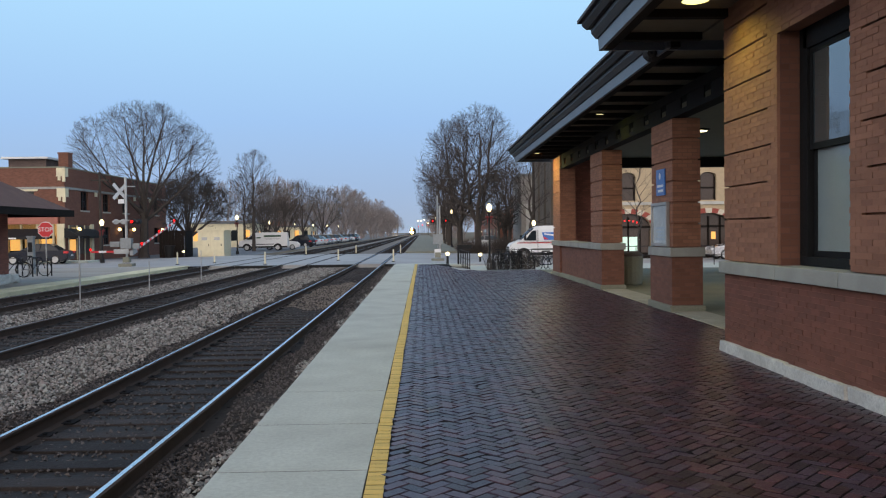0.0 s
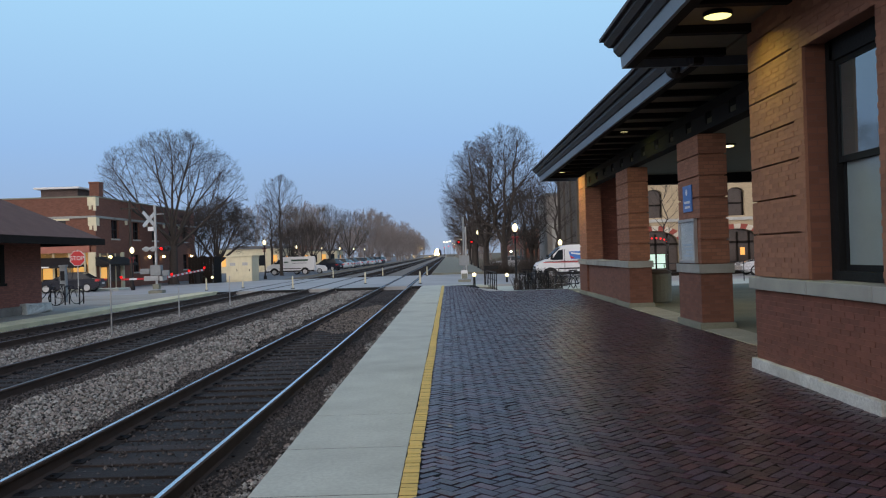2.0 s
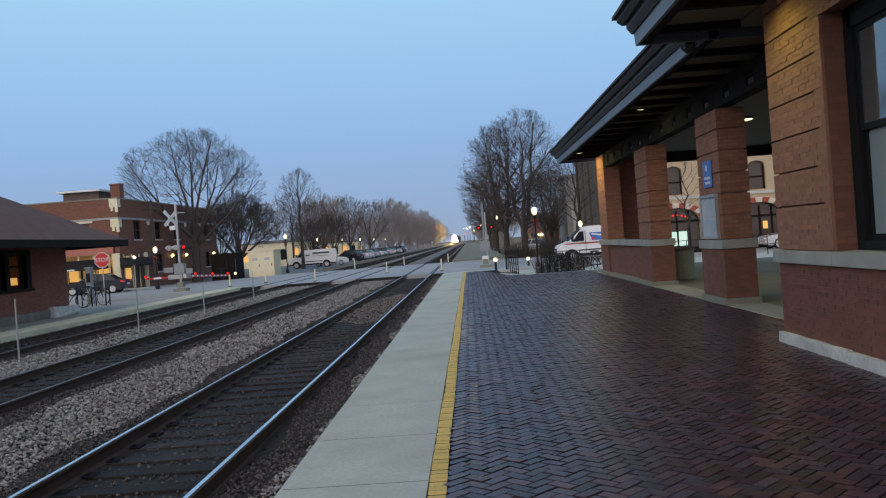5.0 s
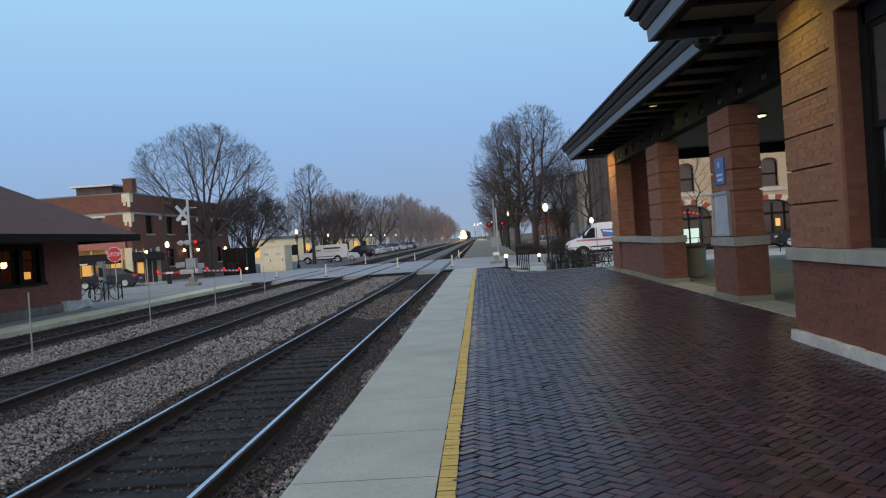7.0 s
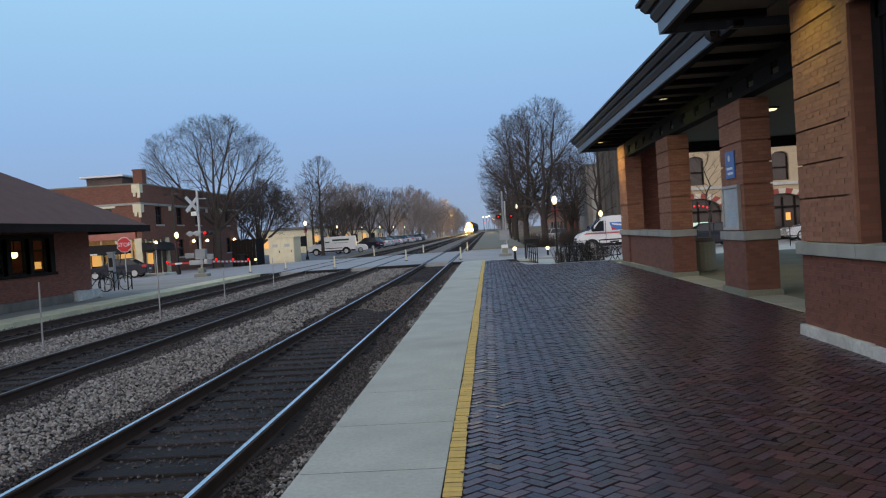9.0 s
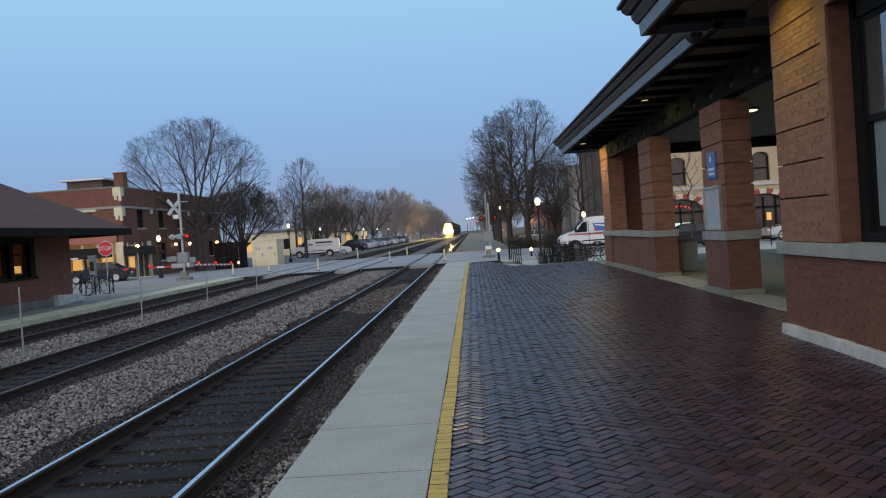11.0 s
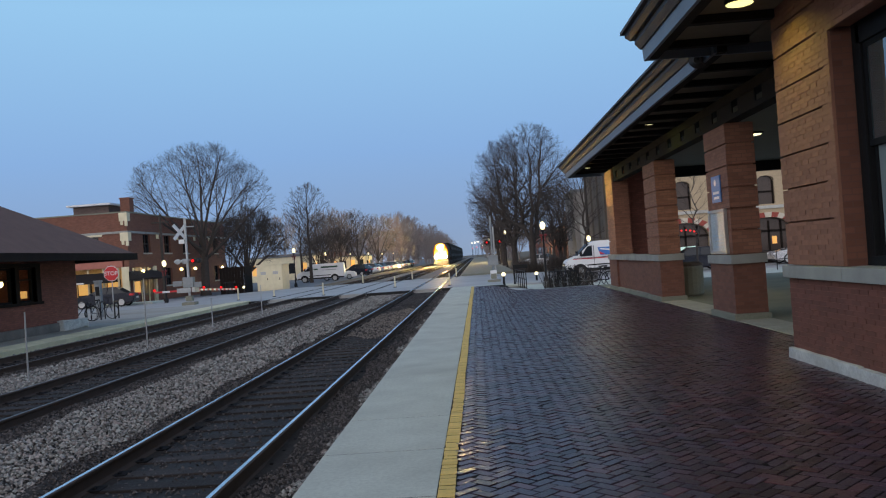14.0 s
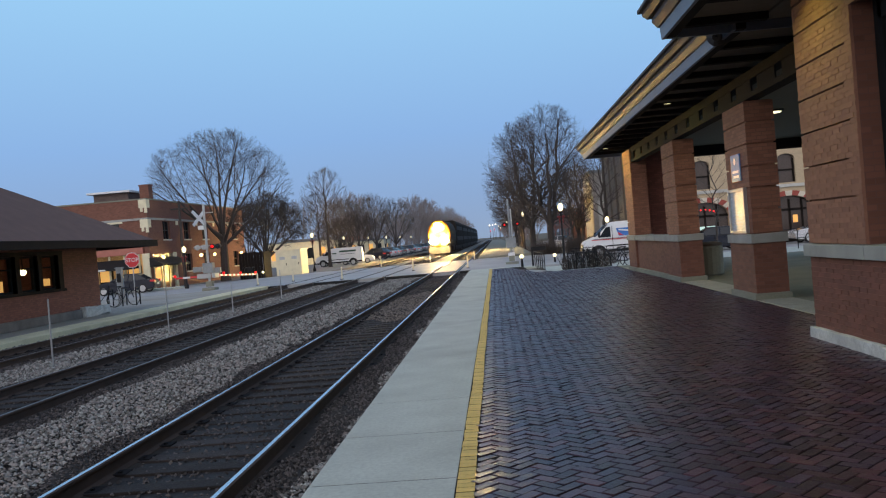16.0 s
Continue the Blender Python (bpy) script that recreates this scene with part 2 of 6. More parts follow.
evergreen = M("evergreen", (0.03, 0.045, 0.025), 0.9, var=0.3, isl=0.3)
# Brown base colour imitates a dark reflection in the panes.
dull_glass = M("brown_reflection_glass", (0.06, 0.042, 0.035), 0.3, var=0.2, bump=0)
dark_glass = glass("dark_glass")
pane_glass = mirror_pane("window_pane", (0.06, 0.08, 0.085))
blind_glass = M("blind_behind_glass", (0.27, 0.33, 0.34), 0.12, var=0.08, bump=0, spec=0.9)
lamp_white = lit("lamp_globe", (1.0, 0.84, 0.46), 2.4)
lamp_warm = lit("warm_bulb", (1.0, 0.72, 0.28), 7.0)
lamp_soffit = lit("soffit_lens", (1.0, 0.88, 0.3), 2.1)
lamp_slit = lit("recessed_lens", (1.0, 0.86, 0.4), 1.0)
neon_red = lit("red_neon", (1.0, 0.03, 0.03), 1.6)
shop_white = lit("lit_shop_display", (0.75, 1.0, 0.85), 0.55)
# Mid-distance twigs, lighter than twig_mat to imitate haze.
mid_twig = M("twigs_haze_paled", (0.115, 0.101, 0.093), 0.95, var=0.2, bump=0)
lamp_red = lit("red_lens", (1.0, 0.012, 0.012), 1.3)
lamp_far = lit("far_lamp", (1.0, 0.8, 0.45), 5.0)
lamp_train = lit("headlight_lens", (1.0, 0.62, 0.2), 6000.0)
# Darker brick tone with the shade of grooves put into it.
M_groove = M("shadowed_joint", (0.2, 0.15, 0.1), 0.9)
shop_glow = lit("lit_interior", (1.0, 0.5, 0.13), 0.8)


# ---- mesh helpers ----
def bx(bm, x0, x1, y0, y1, z0, z1, bev=0.0):
    r = bmesh.ops.create_cube(bm, size=1.0)
    v = r["verts"]
    bmesh.ops.scale(bm, vec=(x1 - x0, y1 - y0, z1 - z0), verts=v)
    bmesh.ops.translate(bm, vec=((x0 + x1) / 2, (y0 + y1) / 2, (z0 + z1) / 2), verts=v)
    if bev:
        es = list({e for q in v for e in q.link_edges})
        bmesh.ops.bevel(bm, geom=es, offset=bev, segments=2, affect="EDGES", profile=0.7)
    return bm


def box(x0, x1, y0, y1, z0, z1, bev=0.0):
    return bx(bmesh.new(), x0, x1, y0, y1, z0, z1, bev)


def tb(bm, p0, p1, r0, r1=None, n=8):
    p0, p1 = Vector(p0), Vector(p1)
    r1 = r0 if r1 is None else r1
    d = p1 - p0
    q = d.to_track_quat("Z", "Y").to_matrix().to_4x4()
    bmesh.ops.create_cone(bm, cap_ends=True, segments=n, radius1=r0, radius2=r1, depth=d.length, matrix=Matrix.Translation((p0 + p1) / 2) @ q)
    return bm


def tube(p0, p1, r0, r1=None, n=8):
    return tb(bmesh.new(), p0, p1, r0, r1, n)


def lathe(profile, n=16, at=(0, 0, 0), bm=None):
    bm = bm or bmesh.new()
    rings = []
    for r, z in profile:
        rings.append([bm.verts.new((at[0] + r * math.cos(2 * math.pi * i / n), at[1] + r * math.sin(2 * math.pi * i / n), at[2] + z)) for i in range(n)])
    for a, b in zip(rings, rings[1:]):
        for i in range(n):
            bm.faces.new((a[i], a[(i + 1) % n], b[(i + 1) % n], b[i]))
    bm.faces.new(rings[0][::-1]), bm.faces.new(rings[-1])
    return bm


def prism(poly, axis, a, b, bm=None):
    """A polygon in the plane across axis, drawn out from a to b. Axis x: (y, z); y: (x, z); z: (x, y)."""
    bm = bm or bmesh.new()
    put = {"x": lambda u, v, w: (w, u, v), "y": lambda u, v, w: (u, w, v), "z": lambda u, v, w: (u, v, w)}[axis]
    A = [bm.verts.new(put(u, v, a)) for u, v in poly]
    B = [bm.verts.new(put(u, v, b)) for u, v in poly]
    bm.faces.new(A[::-1]), bm.faces.new(B)
    for i in range(len(poly)):
        j = (i + 1) % len(poly)
        bm.faces.new((A[i], A[j], B[j], B[i]))
    bmesh.ops.recalc_face_normals(bm, faces=bm.faces)
    return bm


def ball(c, r, n=12, bm=None, squash=1.0):
    bm = bm or bmesh.new()
    bmesh.ops.create_uvsphere(bm, u_segments=n, v_segments=max(6, n * 2 // 3), radius=r, matrix=Matrix.Translation(c) @ Matrix.Diagonal((1, 1, squash, 1)))
    return bm


def part(name, bm, material, parent=None, label="", smooth=False):
    me = bpy.data.meshes.new(name)
    bm.to_mesh(me)
    bm.free()
    for m in (material if isinstance(material, (list, tuple)) else (material,)):
        me.materials.append(m)
    if smooth:
        me.polygons.foreach_set("use_smooth", [True] * len(me.polygons))
    ob = new(name, me)
    if parent is not None:
        ob.parent = parent
    if label:
        tagged(ob, label)
    return ob


def raw(name, verts, faces, material, parent=None, label=""):
    me = bpy.data.meshes.new(name)
    me.from_pydata(verts, [], faces)
    me.materials.append(material)
    ob = new(name, me)
    if parent is not None:
        ob.parent = parent
    if label:
        tagged(ob, label)
    return ob


def thing(name, loc, label, category, group="", kind="", turn=0.0):
    ob = new(name)
    ob.empty_display_size = 0.2
    ob.matrix_basis = pose(*loc, 0, 0, turn)
    return tagged(ob, label, category, group, kind)


def setting(name, bm, material, label, category):
    return tagged(part(name, bm, material), label, category, kind="structure")


def downlight(x, y, z, watts, size=0.2, col=(1.0, 0.9, 0.16), cone=180):
    la = bpy.data.lights.new("downlight", "AREA")
    la.shape, la.size, la.energy, la.color, la.spread = "DISK", size, watts, col, radians(cone)
    ob = new("downlight", la)
    ob.location = (x, y, z)
    return ob


# ---- ground, roads, track bed ----
LOW = -0.32          # street level round about
ZS = LOW + 0.05     # pavement behind the station
RAIL = -0.106        # top of the rails
TRACKS = (-2.99, -7.23, -11.32)
setting("ground", box(-1500, 1500, -300, 2500, -1.2, -0.6), grass_dry, "dormant grass and bare earth reaching the horizon", "ground")
setting("pavement_west", box(-400, -13.05, -120, 46.9, -0.7, -0.12), forecourt, "stained concrete station forecourt beside the tracks", "pavement")
setting("parking_lot", box(-400, -15.5, 70.0, 900, -0.7, LOW), asphalt, "asphalt parking lot along the railway", "parking lot")
setting("verge_west", box(-15.5, -13.4, 70.0, 900, -0.7, LOW + 0.03), grass_dry, "strip of dormant grass beside the track bed", "grass verge")
setting("verge_east", box(3.2, 60, 70.0, 900, -0.7, LOW + 0.02), grass_dry, "dormant grass under the street trees", "grass verge")
setting("far_platform", box(-1.45, 3.2, 72.0, 420, -0.7, -0.02), old_concrete, "long concrete platform beyond the road crossing", "platform")
setting("street_east", box(2.35, 400, 35.3, 47.0, -0.7, LOW + 0.05), concrete, "concrete pavement and kerb behind the station", "pavement")
setting("street_south_east", box(12.6, 400, -120, 35.3, -0.7, LOW + 0.05), asphalt, "asphalt street behind the station", "road")


def road_surface():
    prof = [(-400, LOW), (-24, LOW), (-15, -0.115), (0.6, -0.115), (9, LOW), (400, LOW)]
    poly = prof + [(400, -0.7), (-400, -0.7)]
    return prism(poly, "y", 47.0, 70.0)


setting("road", road_surface(), road_worn, "worn grey road crossing the three tracks", "road")
for k, (xa, xb) in enumerate(((-13.0, -12.2), (-10.4, -8.15), (-6.3, -3.9), (-2.1, -1.5))):
    setting("crossing_panel", box(xa, xb, 46.4, 47.0, -0.3, -0.118, 0.02), rubber, "black rubber end of a level crossing panel", "crossing panel")


def bed():
    """The ballast bed: an uneven sheet with a low shoulder at its sides."""
    vs, fs = [], []
    xs = [-13.4, -13.1] + [-13.0 + 0.25 * i for i in range(47)] + [-1.4]
    ys = [-20 + 0.5 * i for i in range(134)]
    for y in ys:
        for x in xs:
            d = min(abs(x - c) for c in TRACKS)
            z = -0.25 - (0.05 if d < 0.72 else 0.0) - 0.03 * max(0, 1 - abs(d - 2.1) / 0.6)
            vs.append((x, y, z + 0.03 * noise.noise((x * 1.3, y * 1.3, 0))))
    n = len(xs)
    for j in range(len(ys) - 1):
        for i in range(n - 1):
            a = j * n + i
            fs.append((a, a + 1, a + n + 1, a + n))
    return vs, fs


tagged(raw("ballast_bed", *bed(), ballast_mat), "grey brown crushed stone track bed", "track bed", kind="structure")
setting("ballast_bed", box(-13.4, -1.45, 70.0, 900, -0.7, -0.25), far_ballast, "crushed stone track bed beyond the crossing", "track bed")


def stones(kind):
    """Loose stones over the bed, dense near by and sparser far off. kind 1: blackened ones close to the rails; 2: a paler patch between the near rails."""
    rng = np.random.default_rng(4 + kind)
    base = np.array([(1, 0, 0), (-1, 0, 0), (0, 1, 0), (0, -1, 0), (0, 0, 1), (0, 0, -1)], float)
    tri = np.array([(0, 2, 4), (2, 1, 4), (1, 3, 4), (3, 0, 4), (2, 0, 5), (1, 2, 5), (3, 1, 5), (0, 3, 5)])
    P = []
    for n, y0, y1, s in ((130000 if kind == 1 else 95000, 2.5, 16, 0.029), (50000, 16, 46, 0.042), (24000, -6, 2.5, 0.032)):
        x = rng.uniform(-13.0, -1.5, n)
        y = y0 + (y1 - y0) * rng.uniform(0, 1, n) ** 1.3
        d = np.min(np.abs(x[:, None] - np.array(TRACKS)), axis=1) + 0.12 * np.sin(y * 1.7) * np.sin(x * 3 + y * 0.6)
        pale = (np.abs(x - TRACKS[0]) < 0.64 + 0.05 * np.sin(y * 3)) & (y > 21.2 + 0.5 * np.sin(x * 5)) & (y < 31 + np.sin(x * 4))
        if kind == 2:
            keep = pale
        elif kind == 1:
            keep = (d < 1.35) & (np.abs(d - 0.75) > 0.12) & ((d > 0.85) | (rng.uniform(0, 1, n) < 0.24)) & ~pale
        else:
            keep = d > 1.3
        keep &= y < 45.5
        x, y, d = x[keep], y[keep], d[keep]
        z = -0.232 - np.where(d < 0.72, 0.035, 0) + (0.012 if kind == 2 else 0.0)
        P.append(np.stack([x, y, z, s * rng.uniform(0.4, 1.2, len(x)) * (0.7 if kind else 1)], 1))
    P = np.concatenate(P)
    n = len(P)
    v = base[None] * P[:, None, 3:4] * rng.uniform(0.55, 1.25, (n, 6, 1))
    v += rng.uniform(-0.25, 0.25, (n, 6, 3)) * P[:, None, 3:4]
    v[..., 2] *= 0.75
    a = rng.uniform(0, 2 * np.pi, n)
    c, s = np.cos(a)[:, None], np.sin(a)[:, None]
    v = np.stack([v[..., 0] * c - v[..., 1] * s, v[..., 0] * s + v[..., 1] * c, v[..., 2] + rng.uniform(-0.5, 0.5, (n, 1)) * v[..., 0]], -1)
    v += P[:, None, :3]
    f = (tri[None] + 6 * np.arange(n)[:, None, None]).reshape(-1, 3)
    return v.reshape(-1, 3).tolist(), f.tolist()


tagged(raw("ballast_stones", *stones(0), stone_mat), "loose angular crushed stones in greys and browns", "gravel", kind="stuff")
tagged(raw("fouled_stones", *stones(1), dark_stone), "oil blackened crushed stones along the rails", "gravel", kind="stuff")
tagged(raw("pale_stones", *stones(2), tan_stone), "paler tan stones filling the near track", "gravel", kind="stuff")


def rail_mesh(bm, x, y0, y1):
    w = [(-0.07, -0.17), (0.07, -0.17), (0.07, -0.155), (0.012, -0.135), (0.012, -0.045), (0.036, -0.03), (0.036, -0.008), (0.018, 0.0), (-0.022, 0.0), (-0.036, -0.008), (-0.036, -0.03), (-0.012, -0.045), (-0.012, -0.135), (-0.07, -0.155)]
    prism([(x + u, RAIL + v) for u, v in w], "y", y0, y1, bm)
    for f in bm.faces:
        f.material_index = 1 if f.normal.z > 0.97 and f.calc_center_median().z > RAIL - 0.01 else 0
    return bm


tie_me = None
for k, c in enumerate(TRACKS):
    tr = thing("railway_track", (c, 0, 0), "steel rails with polished heads on dark weathered timber ties", "railway track", "parallel tracks", "structure")
    for sx in (-0.7525, 0.7525):
        part("rail", rail_mesh(bmesh.new(), sx, -20, 900), (rail_rust, rail_top if k == 0 else rail_dull), tr, "rusty steel rail with a shiny worn head")
    if tie_me is None:
        t0 = part("tie", box(-1.3, 1.3, -0.115, 0.115, -0.45, -0.262, 0.012), tie_mat, tr)
        tie_me = t0.data
        t0.location.y = 2.2
    for i in [*range(-15, 0), *range(0 if k else 1, 82)]:
        o = new("tie", tie_me)
        o.parent = tr
        o.location = (0.03 * math.sin(i * 7.1 + k), 2.2 + 0.535 * i + 0.02 * math.sin(i * 3.3), 0.008 * math.sin(i * 5.7))
        o.rotation_euler.z = 0.012 * math.sin(i * 2.9 + k)
    b = bmesh.new()
    for i in range(-15, 82):
        for sx in (-0.7525, 0.7525):
            y = 2.2 + 0.535 * i
            bx(b, sx - 0.17, sx + 0.17, y - 0.09, y + 0.09, -0.275, -0.252)
            for q in (-0.1, 0.1):
                bx(b, sx + q - 0.015, sx + q + 0.015, y - 0.05, y - 0.02, -0.26, -0.235)
    tagged(part("tie_plate", b, steel_dark, tr), kind="stuff")
    b = bmesh.new()
    for i in range(500):
        y = 71 + 0.8 * i
        bx(b, -1.3, 1.3, y - 0.12, y + 0.12, -0.3, -0.235)
    tagged(part("far_ties", b, tie_mat, tr), kind="stuff")
    for sx in (-0.7525, 0.7525):
        part("flangeway", bx(bx(bmesh.new(), sx + 0.04, sx + 0.12, 47.0, 70.0, -0.2, -0.111), sx - 0.12, sx - 0.04, 47.0, 70.0, -0.2, -0.111), rubber, tr, "black rubber flangeway strip")
    # oily bed between the rails
    part("oily_bed", box(-0.66, 0.66, -20, 46.4, -0.4, -0.285), dark_bed, tr)

# ---- near platform ----
PX0, PY1 = -1.45, 42.9
pl = thing("platform_edge", (0, 0, 0), "pale concrete platform edge slabs with fine joints", "platform edge", kind="structure")
ys = [-12.0, -7.9, -5.3, -2.4, 0.6, 3.1, 5.78, 7.2, 8.7, 11.6, 14.6, 17.6, 20.6, 23.6, 26.6, 29.6, 32.6, 35.6, 38.6, 40.8, PY1]
for a, b in zip(ys, ys[1:]):
    part("slab", box(PX0, -0.4, a + 0.007, b - 0.007, -0.6, 0.0, 0.006), concrete, pl)
    # Dark strip stands in for the shade inside each open joint.
    part("joint_shade_strip", box(PX0 + 0.02, -0.41, b - 0.007, b + 0.007, -0.6, -0.003), paver_joint, pl, "dark strip standing in for shade in the slab joint")
setting("platform_base", prism([(-0.41, -12), (4.95, -12), (4.95, 35.2), (2.3, 35.2), (1.45, 38.5), (1.3, PY1), (-0.41, PY1)], "z", -0.6, -0.005), paver_joint, "sandy bed under the platform pavers", "platform")
setting("platform_kerb", box(2.3, 12.6, 35.2, 35.45, -0.6, 0.0, 0.02), concrete, "pale concrete kerb at the end of the platform", "kerb")
setting("platform_kerb", box(PX0, 1.3, PY1, PY1 + 0.2, -0.6, -0.005, 0.02), concrete, "pale concrete kerb at the end of the platform", "kerb")
setting("ramp", prism([(PY1 - 0.5, -0.02), (47.0, -0.12), (47.0, -0.6), (PY1 - 0.5, -0.6)], "x", -1.47, 2.2), concrete, "concrete ramp down to the road", "ramp")


def painted_edge():
    line = thing("yellow_edge_line", (0, 0, 0), "worn yellow painted soldier course of pavers along the platform", "platform marking", kind="structure")
    b = box(-0.063, 0.063, -0.0435, 0.0435, -0.05, 0.004, 0.006)
    first = part("painted_paver", b, yellow_paint, line)
    first.location = (-0.331, 3.6, 0)
    for i in range(1, 395):
        o = new("painted_paver", first.data)
        o.parent = line
        o.location = (-0.331 + 0.004 * math.sin(i * 12.7), 3.6 + 0.0985 * i, 0.002 * math.sin(i * 4.1))
        o.rotation_euler.z = 0.03 * math.sin(i * 9.1)
        o.scale.x = 0.99 - 0.16 * max(0, math.sin(i * 5.3) * math.sin(i * 0.71)) ** 2
        if i > 290:
            break
    # Dark strip gives the gaps between painted pavers their shade.
    part("joint_shade_strip", box(-0.398, -0.262, -6.0, 42.8, -0.6, 0.001), paver_joint, line, "dark strip standing in for shade between the painted pavers")
    b = bmesh.new()
    for i in [*range(-97, 0), *range(291, 400)]:
        y = 3.6 + 0.0985 * i
        bx(b, -0.393, -0.257, y - 0.047, y + 0.047, -0.05, 0.003)
    tagged(part("painted_pavers", b, yellow_paint, line), kind="stuff")


painted_edge()

# ---- station: main block ----
WX, CY = 4.08, 11.15   # track face, north corner
GROOVES = [1.76 + 0.423 * k for k in range(7)]
WIN = [(7.86, 9.48), (3.2, 4.62), (-1.5, -0.08)]
WZ0, WZ1 = 1.22, 3.9


def wall_core():
    b = bmesh.new()
    ys = [-15.0] + sorted(v for w in WIN for v in w) + [CY - 0.03]
    x0, x1 = WX + 0.055, WX + 0.45
    for a, c in zip(ys[::2], ys[1::2]):
        bx(b, x0, x1, a, c, 0.0, 4.7)
    for a, c in WIN:
        bx(b, x0, x1, a, c, 0.0, WZ0 - 0.02)
        bx(b, x0, x1, a, c, WZ1, 4.7)
    bx(b, x1, 13.0, CY - 0.45, CY - 0.03, 0.0, 4.7)
    bx(b, 12.6, 13.0, -15, CY - 0.45, 0, 4.7)
    bx(b, x1, 12.6, -15, -14.6, 0, 4.7)
    return b


station = thing("station_building", (0, 0, 0), "brick railway station with rusticated tawny walls, stone sills and deep eaves", "station building", kind="structure")
part("wall", wall_core(), mortar, station)
def stone_courses():
    """Rough plinth blocks and sawn sill stones with open joints."""
    ys, i = [CY + 0.07, 9.17, 7.8, 6.45, 5.1, 3.7, 2.3, -3, -9, -15], 0
    for b, a in zip(ys, ys[1:]):
        i += 1
        j = 0.012 * math.sin(i * 2.3)
        bm = box(WX - 0.07 + j, WX + 0.3, a + 0.016, b - 0.016, -0.05, 0.135 + j * 0.4, 0.018)
        if b - a < 3:
            bmesh.ops.subdivide_edges(bm, edges=[e for e in bm.edges if e.calc_length() > 0.5], cuts=9)
            for v in bm.verts:
                k = math.sin(v.co.y * 31 + v.co.z * 17) * math.sin(v.co.y * 13.7 + 2)
                if v.co.x < WX:
                    v.co.x += 0.005 * k
                if v.co.z > 0.1:
                    v.co.z += 0.003 * math.sin(v.co.y * 23 + v.co.x * 40)
        part("plinth_stone", bm, rough_stone, station, "rough weathered pale limestone block")
    ys = [CY + 0.06, 9.42, 7.96, 6.5, 5.05, 3.6, 2.1, -3, -9, -15]
    for i, (b, a) in enumerate(zip(ys, ys[1:])):
        j = 0.004 * math.sin(i * 3.1)
        part("sill_stone", box(WX - 0.065 + j, WX + 0.3, a + 0.004, b - 0.004, 1.055 + j, 1.215 + j, 0.012), band_stone, station, "grey limestone sill stone")


stone_courses()
part("plinth", box(WX + 0.3, 13.05, CY - 0.3, CY + 0.06, -0.05, 0.16, 0.02), limestone, station)
part("sill_band", box(WX + 0.4, 13.05, CY - 0.3, CY + 0.05, 1.06, 1.22, 0.012), band_stone, station)

BL, BH = 0.2, 0.0615   # brick length and course
hi_me = part("brick", box(0, 0.06, -BL / 2 + 0.003, BL / 2 - 0.003, -BH / 2 + 0.003, BH / 2 - 0.003), brick_hi_one)
hi_me.data.name = "brick_mesh"


def wall_bricks():
    """Stretchers clipped at the openings, with open grooves; the nearest are single pieces."""
    lo, hi, bed_rows, count = [], [], [], 0
    k, z = 0, 0.1185
    while z < 4.55:
        zc = z + BH / 2
        z += BH
        k += 1
        if 1.03 < zc < 1.24:
            continue
        groove = zc > 1.3 and any(abs(zc - g) < BH / 2 for g in GROOVES)
        y = CY + (BL / 2 if k % 2 else 0.0)
        while y > 2.0:
            y0, y1 = y - BL + 0.003, min(y - 0.003, CY)
            y -= BL
            if WZ0 < zc < WZ1:
                for a, b in WIN:
                    if y0 < b < y1:
                        y0 = b
                    if y0 < a < y1:
                        y1 = a
                if any(a - 0.001 <= y0 and y1 <= b + 0.001 for a, b in WIN):
                    continue
            if y1 - y0 < 0.02:
                continue
            yc = (y0 + y1) / 2
            deep = groove and not any(a - 0.3 < yc < b + 0.2 for a, b in WIN)
            x = WX + 0.0025 * math.sin(yc * 37 + z * 91)
            bed_rows.append((WX + 0.005, WX + 0.056, y0 - 0.0031, min(y1 + 0.0031, CY - 0.001), zc - BH / 2, zc + BH / 2 - (0.022 if deep else 0.0)))
            if zc > 1.3 and yc > 9.2 and not deep and count < 300 and abs(y1 - y0 - BL + 0.006) < 1e-4:
                o = hi_me if count == 0 else new("brick", hi_me.data)
                o.parent = station
                o.location = (x, yc, zc)
                count += 1
            else:
                (hi if zc > 1.1 else lo).append((x, x + 0.06, y0, y1, zc - BH / 2 + 0.003, zc + BH / 2 - (0.022 if deep else 0.003)))
    tagged(raw("mortar_joints", *fast_boxes(bed_rows), mortar, station), kind="stuff")
    tagged(raw("upper_bricks", *fast_boxes(hi), brick_hi, station), kind="stuff")
    tagged(raw("lower_bricks", *fast_boxes(lo), brick_lo, station), kind="stuff")


def fast_boxes(rows):
    vs, fs = [], []
    for x0, x1, y0, y1, z0, z1 in rows:
        o = len(vs)
        vs += [(x0, y0, z0), (x1, y0, z0), (x1, y1, z0), (x0, y1, z0), (x0, y0, z1), (x1, y0, z1), (x1, y1, z1), (x0, y1, z1)]
        fs += [(o, o + 3, o + 2, o + 1), (o + 4, o + 5, o + 6, o + 7), (o, o + 1, o + 5, o + 4), (o + 1, o + 2, o + 6, o + 5), (o + 2, o + 3, o + 7, o + 6), (o + 3, o, o + 4, o + 7)]
    return vs, fs


